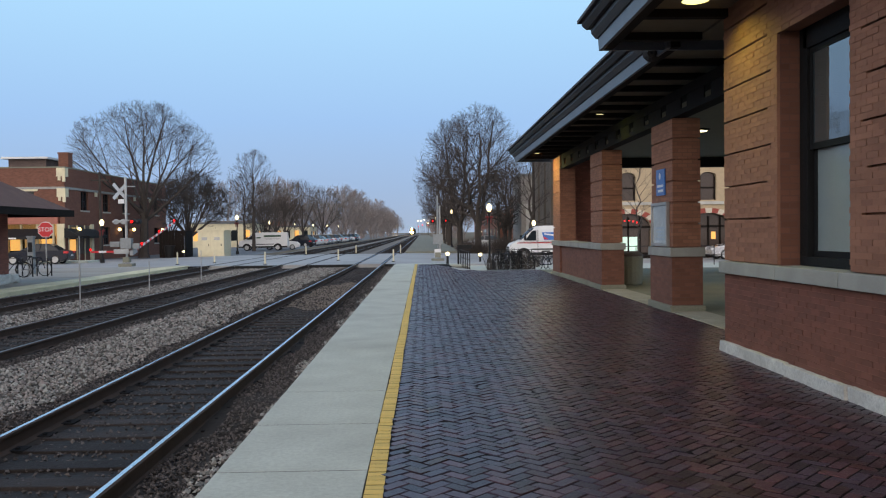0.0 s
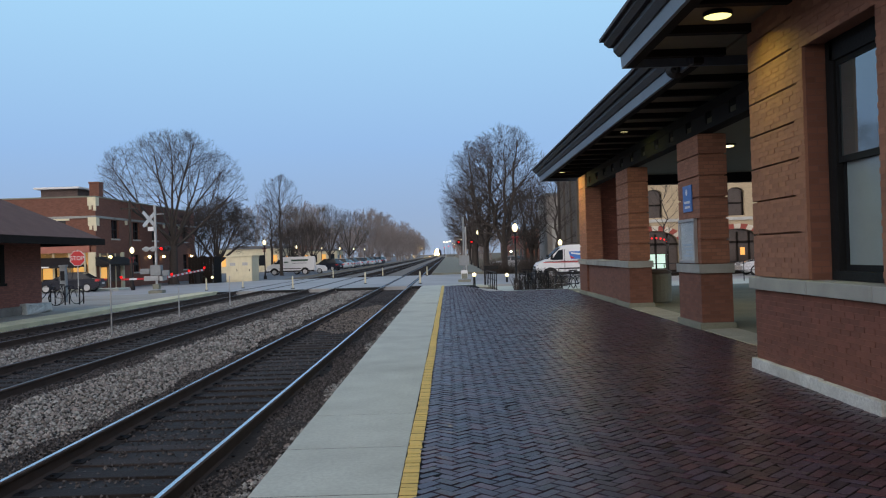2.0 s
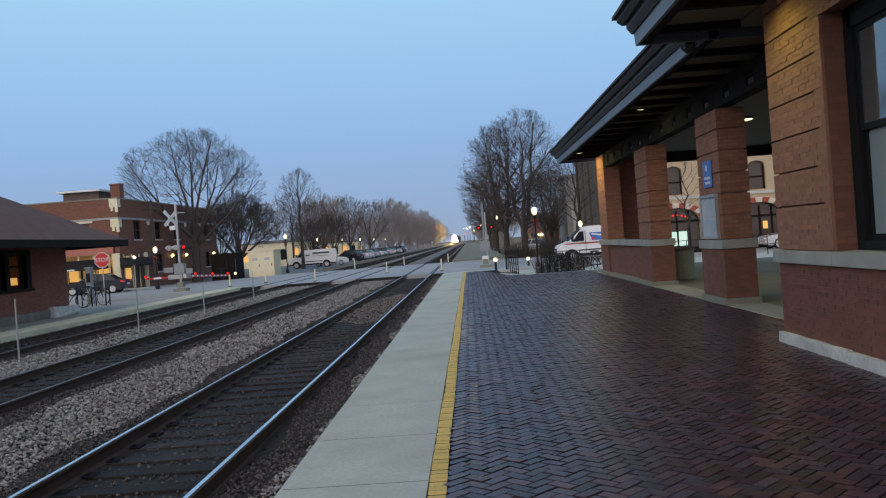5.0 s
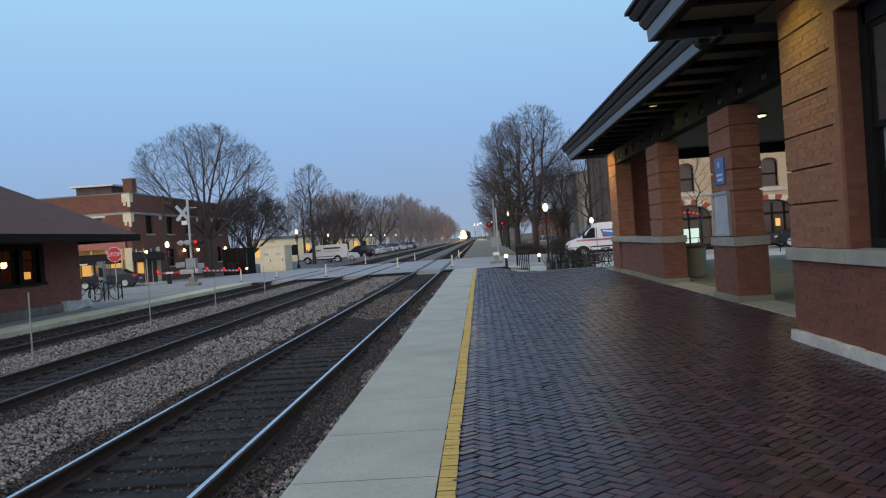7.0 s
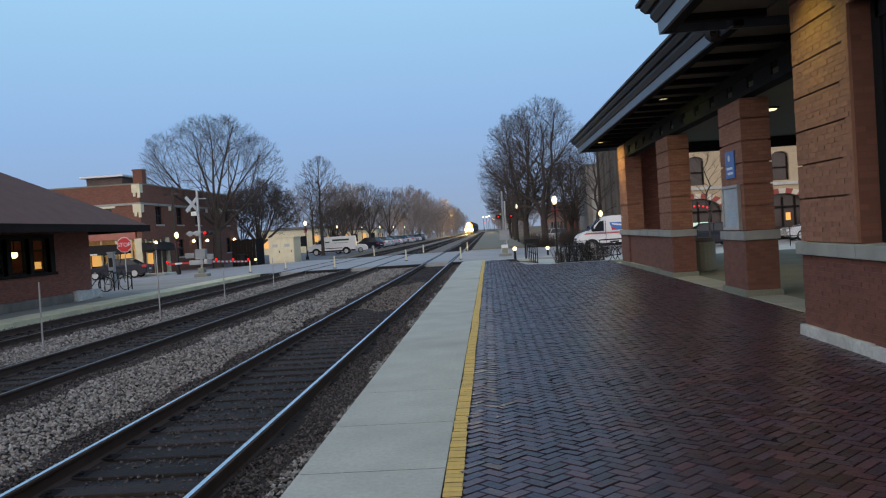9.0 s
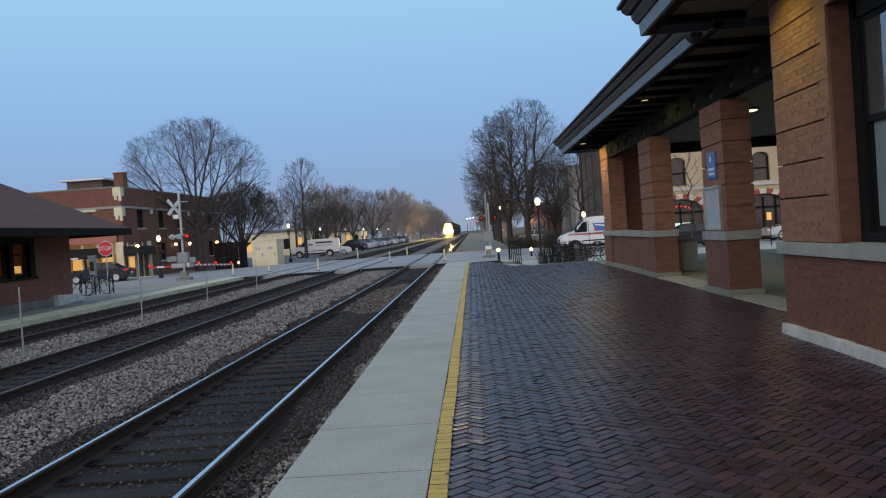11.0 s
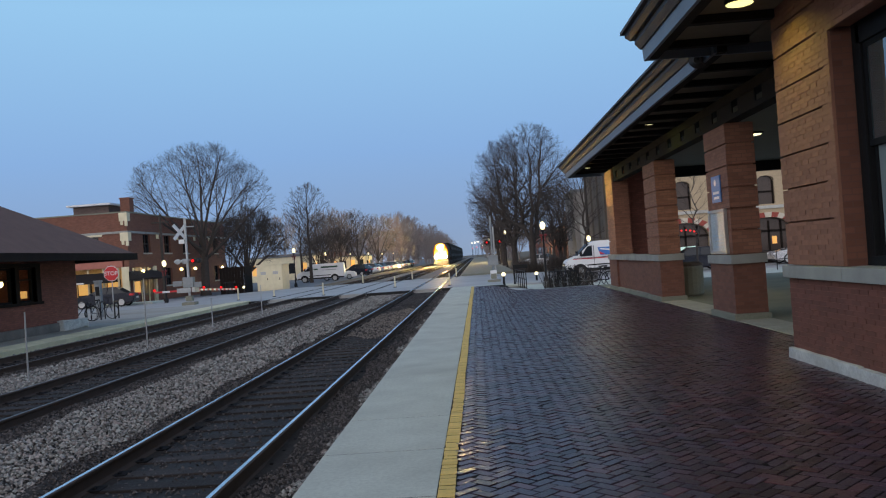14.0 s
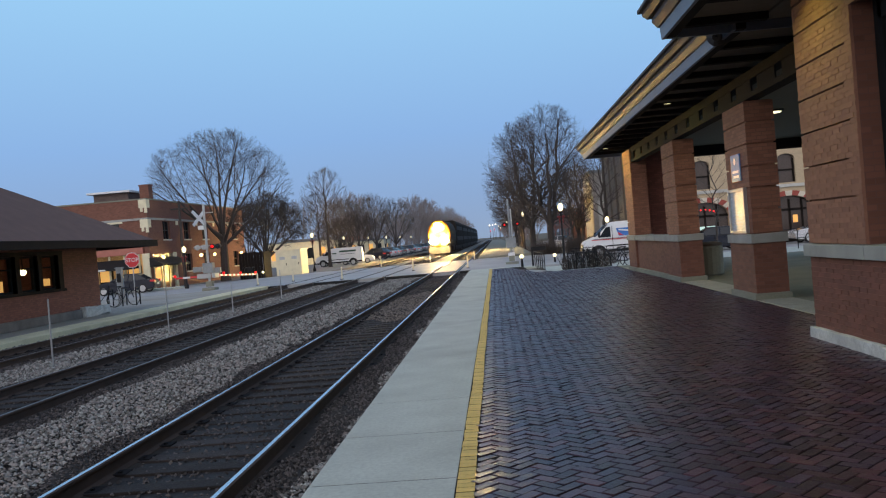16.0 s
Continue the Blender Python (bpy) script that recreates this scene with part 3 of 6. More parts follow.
def corner_bricks():
    """North face of the main block."""
    rows, k, z = [], 0, 0.1185
    while z < 4.6:
        zc = z + BH / 2
        z += BH
        k += 1
        if 1.03 < zc < 1.24:
            continue
        g = zc > 1.3 and any(abs(zc - q) < BH / 2 for q in GROOVES)
        x = WX + 0.033 + (0 if k % 2 else BL / 2)
        while x < 8.5:
            rows.append((x, x + BL - 0.006, CY - 0.03, CY - (0.012 if g else 0), zc - BH / 2 + 0.003, zc + BH / 2 - 0.003))
            x += BL
    return fast_boxes(rows)


tagged(raw("north_bricks", *corner_bricks(), brick_hi, station), kind="stuff")


def station_window(y0, y1):
    w = thing("window", (0, 0, 0), "tall black double-hung sash window with pale blind behind the glass", "window", "station windows", "structure")
    x = WX + 0.26
    jb = bmesh.new()
    bx(jb, WX + 0.035, x + 0.1, y0 - 0.001, y0 + 0.006, WZ0, WZ1), bx(jb, WX + 0.035, x + 0.1, y1 - 0.006, y1 + 0.001, WZ0, WZ1)
    part("jamb", jb, brick_red_far, w, "red brick reveal")
    fb = bmesh.new()
    for a, b in ((y0, y0 + 0.18), (y1 - 0.2, y1)):
        bx(fb, x, x + 0.14, a + 0.006, b - 0.006, WZ0, WZ1, 0.008)
    bx(fb, x, x + 0.14, y0 + 0.1, y1 - 0.1, WZ1 - 0.24, WZ1, 0.008), bx(fb, x - 0.03, x + 0.14, y0 + 0.1, y1 - 0.1, WZ0, WZ0 + 0.1, 0.008)
    part("window_frame", fb, frame_black, w)
    zm = 2.52
    for za, zb, dx, mat, nm in ((zm, WZ1 - 0.24, 0.03, pane_glass, "upper_sash"), (WZ0 + 0.1, zm + 0.06, 0.075, blind_glass, "lower_sash")):
        s = bmesh.new()
        ya, yb = y0 + 0.18, y1 - 0.2
        for q in ((ya, ya + 0.06), (yb - 0.06, yb)):
            bx(s, x + dx, x + dx + 0.04, q[0], q[1], za, zb)
        for q in ((za, za + 0.07), (zb - 0.06, zb)):
            bx(s, x + dx, x + dx + 0.04, ya + 0.06, yb - 0.06, q[0], q[1])
        sash = part(nm, s, frame_black, w)
        part("pane", box(x + dx + 0.014, x + dx + 0.022, ya + 0.06, yb - 0.06, za + 0.07, zb - 0.06), mat, sash)


for a, b in WIN:
    station_window(a, b)


# ---- station: eaves and roofs ----
def eave_profile(x):
    """Section of an eave whose fascia stands at x: fascia board, gutter mouldings, roof edge."""
    return dict(
        fascia=[(x, 4.40), (x + 0.05, 4.40), (x + 0.05, 4.59), (x - 0.012, 4.59)],
        lower=[(x + 0.04, 4.59), (x - 0.04, 4.59), (x - 0.1, 4.69), (x - 0.1, 4.76), (x + 0.04, 4.76)],
        upper=[(x + 0.04, 4.76), (x - 0.16, 4.76), (x - 0.22, 4.83), (x - 0.22, 4.88), (x + 0.04, 4.88)],
        roof=[(x - 0.28, 4.88), (x - 0.28, 4.93), (x + 4.5, 7.4), (x + 4.5, 7.3), (x + 0.0, 4.88)])


def sweep(poly, x, y0, y1, turn):
    """Runs a section along the track side and, with a mitre, back along the north end."""
    bm = bmesh.new()
    rings = []
    n = len(poly)
    rings.append([bm.verts.new((u, y0, v)) for u, v in poly])
    rings.append([bm.verts.new((u, y1 - (u - x), v)) for u, v in poly])
    if turn:
        rings.append([bm.verts.new((turn, y1 - (u - x), v)) for u, v in poly])
    for a, b in zip(rings, rings[1:]):
        for i in range(n):
            j = (i + 1) % n
            bm.faces.new((a[i], a[j], b[j], b[i]))
    bm.faces.new(rings[0]), bm.faces.new(rings[-1][::-1])
    bmesh.ops.recalc_face_normals(bm, faces=bm.faces)
    return bm


def eaves(x, y0, y1, turn, wall_x, name, lamps, soffit_in):
    r = thing(name, (0, 0, 0), "deep eaves with slate blue fascia, dark gutter mouldings and exposed rafters", "roof", kind="structure")
    pr = eave_profile(x)
    part("fascia", sweep(pr["fascia"], x, y0, y1, turn), paint_fascia, r, "slate blue painted fascia board")
    part("gutter_moulding", sweep(pr["lower"], x, y0, y1, turn), paint_trim, r)
    part("gutter", sweep(pr["upper"], x, y0, y1, turn), paint_trim, r)
    part("roof_slope", sweep(pr["roof"], x, y0, y1, turn), slate, r, "dark shingled roof slope")
    part("soffit", box(x + 0.05, soffit_in, y0, y1 - 0.05, 4.56, 4.6), soffit_mat, r, "boarded soffit")
    y = y0 + 0.35
    while y < y1 - 0.3:
        part("rafter", box(x + 0.06, soffit_in, y - 0.07, y + 0.07, 4.45, 4.56, 0.008), wood_dark, r)
        y += 1.3
    part("eave_beam", box(x + 0.052, x + 0.2, y0, y1 - 0.06, 4.41, 4.52), wood_dark, r)
    for lx, ly, watts in lamps:
        near = ly < 12
        b = lathe([(0.17, 0.0), (0.178, 0.004), (0.178, 0.05), (0.15, 0.062)] if near else [(0.1, 0.0), (0.12, 0.005), (0.12, 0.033), (0.1, 0.036)], 20, (lx, ly, 4.5 if near else 4.525))
        part("lamp_housing", b, black_paint, r)
        part("lamp_lens", lathe([(0.05, -0.012), (0.13, -0.008), (0.168, 0.004)] if near else [(0.03, -0.004), (0.07, -0.003), (0.098, 0.002)], 20, (lx, ly, 4.497 if near else 4.522)), lamp_soffit if near else lamp_slit, r, "glowing yellow lens")
        downlight(lx, ly, 4.47 if near else 4.42, watts, col=(1.0, 0.78, 0.22) if ly > 30 else (0.97, 0.97, 0.12), cone=145 if near else 180)
    return r


eaves(2.75, -14, 12.8, 13.5, WX, "station_roof", [(3.45, 10.4, 13), (3.45, 3.0, 4)], WX + 0.1)
eaves(3.75, 12.6, 33.4, 12.0, 4.97, "canopy_roof", [(4.45, 20.7, 5), (4.3, 30.9, 55)], 5.36)
setting("north_soffit", box(WX + 0.12, 13.0, CY - 0.02, 12.74, 4.54, 4.6), soffit_mat, "boarded soffit over the north wall", "soffit")
setting("roof_valley", box(WX + 0.1, 12.4, 12.0, 13.2, 4.62, 5.6), slate, "dark roof valley between station and canopy", "roof")
wall_bricks()
setting("canopy_ceiling", box(5.3, 12.4, CY, 31.8, 4.36, 4.45), plaster, "plain canopy ceiling", "ceiling")
setting("station_ceiling", box(WX + 0.45, 12.6, -14.6, CY - 0.45, 4.5, 4.7), plaster, "plain ceiling of the station hall", "ceiling")
setting("canopy_floor", box(4.95, 12.6, CY, 35.2, -0.6, 0.0), worn_floor, "worn grey green concrete floor under the canopy", "floor")
setting("ramp_pad", prism([(1.42, 38.6), (2.25, 35.6), (1.6, 35.6), (1.3, 38.6)], "z", -0.3, 0.003), limestone, "pale dropped kerb slab at the ramp", "kerb ramp")
setting("canopy_kerb", box(4.93, 5.62, CY + 0.07, 33.0, -0.5, 0.012, 0.01), beige_stone, "pale beige stone threshold strip", "threshold")


def canopy_lights():
    lamp = thing("ceiling_light", (7.6, 22.5, 4.36), "round lit ceiling lamp under the canopy", "ceiling light")
    part("housing", lathe([(0.2, -0.05), (0.24, -0.03), (0.24, 0.0)], 16), black_paint, lamp)
    part("lens", lathe([(0.05, -0.09), (0.15, -0.075), (0.19, -0.045)], 16), lamp_white, lamp)
    downlight(7.6, 22.5, 4.24, 22, col=(1, 0.72, 0.36))


canopy_lights()


def pier(x0, x1, y0, y1, plinth=True, top=3.86, label="square brick pier with grooved courses, stone cap band and plinth"):
    p = thing("brick_pier", (x0, y0, 0), label, "pier", "canopy piers", "structure")
    w, d = x1 - x0, y1 - y0
    base, shaft = bmesh.new(), bmesh.new()
    bx(base, -0.03, w + 0.03, -0.03, d + 0.03, 0.12, 1.1)
    part("base", base, brick_red_far, p)
    zs = [1.28] + [g for g in GROOVES if g < top - 0.1] + [top]
    bx(shaft, 0.04, w - 0.04, 0.04, d - 0.04, 1.1, top)
    for a, b in zip(zs, zs[1:]):
        bx(shaft, 0, w, 0, d, a + 0.016, b - 0.016, 0.006)
    part("shaft", shaft, brick_far, p)
    part("cap_band", box(-0.07, w + 0.07, -0.07, d + 0.07, 1.1, 1.28, 0.012), band_stone, p, "grey limestone band")
    part("plinth", box(-0.08, w + 0.08, -0.08, d + 0.08, -0.05, 0.13, 0.03), old_concrete, p, "stained limestone plinth")
    return p


pier(4.98, 5.54, 16.45, 17.95)
pier(4.98, 5.54, 22.92, 24.5)
pier(4.98, 5.54, 29.95, 31.5, top=4.36)
low = thing("parapet", (0, 0, 0), "low red brick wall with stone cap and plinth between two piers", "low wall", kind="structure")
part("wall", box(5.02, 5.4, 24.53, 29.92, 0.12, 1.1), brick_red_far, low)
part("cap_band", box(4.93, 5.45, 24.58, 29.87, 1.1, 1.27, 0.012), band_stone, low)
part("plinth", box(4.92, 5.45, 24.59, 29.86, -0.05, 0.13, 0.03), old_concrete, low)
setting("wall_north", box(5.56, 6.8, 31.0, 31.3, 0, 4.36), brick_dark_far, "dark brick wall closing part of the canopy end", "wall")
pier(11.8, 12.4, 30.2, 31.6, top=4.3)
pier(11.8, 12.4, 20.0, 21.4, top=4.3)


def lattice_beam(x0, x1, y0, y1, name="lattice_beam"):
    g = thing(name, (0, 0, 0), "dark riveted steel girder with square openings above the piers", "girder", kind="structure")
    part("bottom_chord", box(x0, x1, y0, y1, 3.87, 3.97), steel_dark, g)
    part("top_chord", box(x0, x1, y0, y1, 4.2, 4.38), steel_dark, g)
    n = int((y1 - y0) / 1.25)
    for i in range(n + 1):
        y = y0 + (y1 - y0) * i / n
        part("batten", box(x0 + 0.02, x0 + 0.05, max(y0, y - 0.48), min(y1, y + 0.48), 3.97, 4.2), steel_dark, g)


lattice_beam(5.02, 5.3, CY + 0.1, 29.9)
setting("north_beam", box(5.56, 12.4, 31.35, 31.75, 4.0, 4.36), steel_dark, "dark beam across the canopy end", "beam")


# ---- platform pavers ----
def herringbone():
    """Pavers at 45 degrees; the nearest are single pieces, the rest one sheet of pieces."""
    pv = thing("platform_paving", (0, 0, 0), "dark purple and red street bricks laid in herringbone, damp sheen", "paving", kind="structure")
    L, W, g = 0.198, 0.099, 0.0045
    c = math.sqrt(0.5)
    rng = random.Random(9)
    rows, near = [], []
    for i in range(-120, 560):
        for j in range(-330, 330):
            # running bond of L-pairs along the diagonal
            for flip in (0, 1):
                u0, v0 = (j * 1.0 + 0.0) * W, (i * 1.0) * W
                if (j - i) % 4 != (0 if not flip else 3):
                    continue
                cu, cv, du, dv = (u0 + W, v0 + W / 2, L, W) if not flip else (u0 + W / 2, v0 + W, W, L)
                x = (cu - cv) * c + 2.0
                y = (cu + cv) * c - 1.0
                if not (-0.25 < x < 4.93 and -6.0 < y < 42.8):
                    continue
                if x > WX - 0.08 and y < CY + 0.02:
                    continue
                if y > 35.1 and x > 2.3 - (y - 35.2) * 0.25:
                    continue
                if y > 38.4 and x > 1.25:
                    continue
                rows.append((x, y, 45 if not flip else 135, rng.uniform(-0.003, 0.003), rng.uniform(-1, 1)))
    rows.sort(key=lambda r: (r[1] - 4.6) ** 2 + (r[0] - 0.7) ** 2)
    h, w = L / 2 - g, W / 2 - g
    bm = bmesh.new()
    bx(bm, -h, h, -w, w, -0.034, 0.0)
    bmesh.ops.bevel(bm, geom=[e for e in bm.edges if all(v.co.z > -0.01 for v in e.verts)], offset=0.004, segments=1, affect="EDGES")
    first = part("paver", bm, paver_one, pv)
    for k, (x, y, a, dz, tl) in enumerate(rows[:300]):
        o = first if k == 0 else new("paver", first.data)
        o.parent = pv
        o.location = (x, y, dz)
        o.rotation_euler = (0.02 * tl, 0.02 * math.sin(k * 1.7), radians(a))
    base = np.array([(-h, -w, -0.034), (h, -w, -0.034), (h, w, -0.034), (-h, w, -0.034), (-h + .004, -w + .004, 0), (h - .004, -w + .004, 0), (h - .004, w - .004, 0), (-h + .004, w - .004, 0)])
    quad = np.array([(4, 5, 6, 7), (0, 1, 5, 4), (1, 2, 6, 5), (2, 3, 7, 6), (3, 0, 4, 7)])
    R = np.array(rows[300:])
    a = np.radians(R[:, 2])[:, None]
    bz = base[None, :, 2] + R[:, 3:4] + 0.032 * R[:, 4:5] * base[None, :, 0] + 0.032 * np.sin(R[:, 4:5] * 41) * base[None, :, 1]
    v = np.stack([base[None, :, 0] * np.cos(a) - base[None, :, 1] * np.sin(a) + R[:, 0:1], base[None, :, 0] * np.sin(a) + base[None, :, 1] * np.cos(a) + R[:, 1:2], bz], -1)
    f = (quad[None] + 8 * np.arange(len(R))[:, None, None]).reshape(-1, 4)
    tagged(raw("pavers", v.reshape(-1, 3).tolist(), f.tolist(), paver_mat, pv), kind="stuff")


herringbone()


# ---- trees ----
def grow(seed, height, spread, levels=5, sides=5, trunk_r=0.28, upright=0.5, fork=0.28, fine=0.013, counts=(6, 6, 5, 5, 4), leaders=0, droop=0.0):
    """A bare tree: tapered trunk and limbs, and a crown of fine twigs; returns two meshes' data."""
    rng = random.Random(seed)
    wood, twig = ([], []), ([], [])

    def limb(store, pts, n):
        vs, fs = store
        rings = []
        for k, (p, r) in enumerate(pts):
            d = (pts[min(k + 1, len(pts) - 1)][0] - pts[max(k - 1, 0)][0]).normalized()
            a = d.orthogonal().normalized()
            b = d.cross(a)
            rings.append(len(vs))
            for i in range(n):
                t = 2 * math.pi * i / n
                vs.append(tuple(p + (a * math.cos(t) + b * math.sin(t)) * r))
        for r0, r1 in zip(rings, rings[1:]):
            for i in range(n):
                j = (i + 1) % n
                fs.append((r0 + i, r0 + j, r1 + j, r1 + i))

    cz = height * (fork + (1 - fork) * 0.42)
    rx, rz = spread / 2, height - cz

    def reach(p, d):
        """How far the crown's rounded outline lies from p along d."""
        u = Vector((p.x / rx, p.y / rx, (p.z - cz) / rz))
        v = Vector((d.x / rx, d.y / rx, d.z / rz))
        A, B, C = v.dot(v), 2 * u.dot(v), u.dot(u) - 1
        q = B * B - 4 * A * C
        return max(0.3, (-B + math.sqrt(q)) / (2 * A)) if q > 0 else 0.3

    def branch(p, d, length, r, level):
        steps = (4, 6, 5, 4, 3, 2, 2)[level]
        pts = [(p.copy(), r)]
        q = p.copy()
        end = max(0.2 * r, fine) if level < levels else fine * 0.5
        for k in range(steps):
            lift = rng.uniform(-0.35, 1.0) * upright * 1.6 - (droop if level > 1 else 0)
            bend = Vector((rng.uniform(-1, 1), rng.uniform(-1, 1), lift)) * (0.11 if level < 4 else 0.13)
            d = (d + bend).normalized()
            q = q + d * (length / steps)
            pts.append((q.copy(), r + (end - r) * (k + 1) / steps))
        limb(wood if level < 2 else twig, pts, sides if level < 2 else (4 if level == 2 else 3))
        if level >= levels:
            return
        n = counts[level]
        turn = rng.uniform(0, 6.28)
        for i in range(n):
            t = (0.36 if level == 1 else 0.2) + (0.62 if level == 1 else 0.78) * (i + rng.random()) / n
            k = min(int(t * steps), steps - 1)
            g, h = pts[k], pts[k + 1]
            s = t * steps - k
            o = g[0].lerp(h[0], s)
            rr = (g[1] + (h[1] - g[1]) * s) * 0.6
            dd = (h[0] - g[0]).normalized()
            turn += 2.4 + rng.uniform(-0.5, 0.5)
            side = dd.orthogonal().normalized()
            side.rotate(Matrix.Rotation(turn, 3, dd))
            nd = (dd + side * rng.uniform(0.45, 1.0) + Vector((0, 0, 0.3 * upright - 0.4 * droop))).normalized()
            far = reach(o, nd) * rng.uniform(0.55, 1.1)
            if far < 0.16 * length:
                continue
            branch(o, nd, min(far, length * rng.uniform(0.45, 0.78) * (1.1 - 0.35 * t)), max(rr, fine), level + 1)

    top = height * fork
    if leaders:
        # stems that run on to the crown's top, with many side limbs along them
        limb(wood, [(Vector((0, 0, -0.1)), trunk_r * 1.35), (Vector((0, 0, 0.6)), trunk_r), (Vector((0, 0, top)), trunk_r * 0.9)], 9)
        for m in range(leaders):
            g = 2 * math.pi * (m + rng.uniform(0, 0.4)) / leaders
            out = 0.0 if leaders == 1 else spread * 0.17
            high = height * (0.97 if m == 0 else rng.uniform(0.8, 0.92))
            stem, n = [], 9
            for k in range(n + 1):
                t = k / n
                w = 0.12 * math.sin(k * 1.9 + m)
                stem.append((Vector((math.cos(g) * out * t ** 0.6 + w, math.sin(g) * out * t ** 0.6 - w, top + (high - top) * t)), trunk_r * 0.72 * (1 - t) + fine * 1.5))
            limb(wood, stem, 6)
            limbs = 20 if leaders == 1 else 12
            for i in range(limbs):
                t = (i + rng.random()) / limbs * 0.93
                k = min(int(t * n), n - 1)
                o = stem[k][0].lerp(stem[k + 1][0], t * n - k)
                a = i * 2.4 + rng.uniform(-0.4, 0.4)
                rise = 0.15 + 1.3 * t + rng.uniform(-0.15, 0.25) + upright * 0.6
                d = Vector((math.cos(a), math.sin(a), rise)).normalized()
                branch(o, d, reach(o, d) * rng.uniform(0.7, 1.03), max(stem[k][1] * 0.5, fine * 2), 2)
        return wood, twig
    trunk = [(Vector((0, 0, -0.1)), trunk_r * 1.35), (Vector((0, 0, 0.5)), trunk_r), (Vector((0.05, 0.03, top * 0.6)), trunk_r * 0.85), (Vector((0.1, 0, top)), trunk_r * 0.72)]
    limb(wood, trunk, 9)
    n = 9
    for i in range(n):
        g = 2.4 * i + rng.uniform(-0.3, 0.3)
        lean = (0.1 + 1.5 * i / n) * spread / height
        d = Vector((math.cos(g) * lean, math.sin(g) * lean, 1)).normalized()
        o = Vector((0.1, 0, top * rng.uniform(0.78, 1.0)))
        branch(o, d, reach(o, d) * rng.uniform(0.82, 1.02), trunk_r * 0.4, 1)
    return wood, twig


def tree(name, loc, seed, height, spread, label, twigs=twig_mat, levels=5, group="street trees", **kw):
    w, t = grow(seed, height, spread, levels, **kw)
    ob = thing(name, loc, label, "tree", group)
    raw("trunk", *w, bark, ob)
    raw("crown", *t, twigs, ob)
    return ob


t_big = tree("bare_tree", (-24.5, 74, LOW), 3, 13.9, 13.4, "large leafless tree with a wide domed crown", trunk_r=0.4, upright=0.1, fork=0.29, fine=0.007, counts=(6, 7, 6, 5, 4))
tree("bare_tree", (-22.3, 80, LOW), 29, 8.4, 8.6, "leafless tree with a low spreading crown beside a larger one", trunk_r=0.26, upright=0.12, fork=0.24, fine=0.008, counts=(5, 7, 6, 5, 4))
t_b = tree("bare_tree", (5.5, 82, LOW), 11, 14.6, 10.4, "tall leafless street tree with a twiggy crown", leaders=3, trunk_r=0.33, upright=0.16, fork=0.17, fine=0.007, counts=(6, 7, 7, 5, 4))
t_c = tree("bare_tree", (-19.5, 97, LOW), 17, 11.8, 6.4, "slender leafless tree beside the parking lot", levels=4, leaders=1, trunk_r=0.2, upright=0.45, fork=0.34, fine=0.01, counts=(6, 6, 7, 6))
t_d = tree("bare_tree", (-26.4, 94, LOW), 23, 8.6, 8.2, "dark leafless tree with a rounded crown", levels=4, trunk_r=0.22, upright=0.2, fork=0.2, fine=0.011, counts=(6, 8, 7, 6))
t_f = tree("bare_tree", (-21.5, 150, LOW), 51, 12.0, 9, "leafless tree along the parking lot, twigs paled for haze", mid_twig, 4, trunk_r=0.24, upright=0.3, fork=0.2, fine=0.018, counts=(6, 6, 5, 4))
t_e = tree("bare_tree", (8.6, 66, LOW), 31, 8.5, 6.5, "small leafless tree on the pavement", levels=4, leaders=1, trunk_r=0.14, upright=0.3, fine=0.009, counts=(6, 6, 6, 5))
tree("bare_tree", (10.95, 42.0, ZS), 37, 5.6, 3.4, "young thin leafless tree behind the station", levels=3, leaders=1, trunk_r=0.05, upright=0.2, fork=0.3, fine=0.006, counts=(4, 4, 4, 3))
for loc, turn, s, src in (((3.9, 86, LOW), 140, 0.95, t_b), ((4.0, 122, LOW), 300, 1, t_b), ((4.6, 155, LOW), 30, 1, t_b), ((5.0, 195, LOW), 110, 1, t_b), ((9.0, 90, LOW), 250, 0.7, t_b),
                          ((-29.5, 98, LOW), 90, 1, t_d), ((-22.6, 118, LOW), 240, 0.8, t_d), ((-22.0, 134, LOW), 60, 0.95, t_d), ((-25.0, 118, LOW), 210, 0.9, t_c), ((-25.5, 136, LOW), 40, 0.9, t_f), ((-27.5, 158, LOW), 190, 1, t_f), ((-20.5, 172, LOW), 300, 1, t_f), ((11.5, 110, LOW), 20, 0.9, t_f), ((12.5, 135, LOW), 90, 1, t_f)):
    copy_thing(src, pose(*loc, 0, 0, turn) @ Matrix.Scale(s, 4))


def far_wood():
    """The wood that closes the view along the railway, tree by tree, from coarse limbs and twigs."""
    w, t = grow(41, 14, 11, 4, trunk_r=0.3, upright=0.3, fork=0.12, fine=0.032, counts=(6, 5, 5, 4))
    wv, wf = np.array(w[0] + t[0]), w[1] + [tuple(i + len(w[0]) for i in f) for f in t[1]]
    rng = random.Random(5)
    vs, fs = [], []
    for k in range(78):
        left = k < 62
        y = 165 + k * 7.5 if left else 215 + (k - 62) * 28
        x = -16.5 - 26 * rng.random() ** 1.5 if left else 6.5 + rng.uniform(0, 6)
        s = rng.uniform(0.7, 1.08)
        a = rng.uniform(0, 6.28)
        m = np.array([[math.cos(a), -math.sin(a), 0], [math.sin(a), math.cos(a), 0], [0, 0, 1]]) * s
        q = wv @ m.T
        c = (q - q.mean(0)) * np.array([1, 1, 1]) + q.mean(0) + np.array([x, y, LOW])
        o = len(vs)
        vs += c.tolist()
        fs += [tuple(i + o for i in f) for f in wf]
    return vs, fs


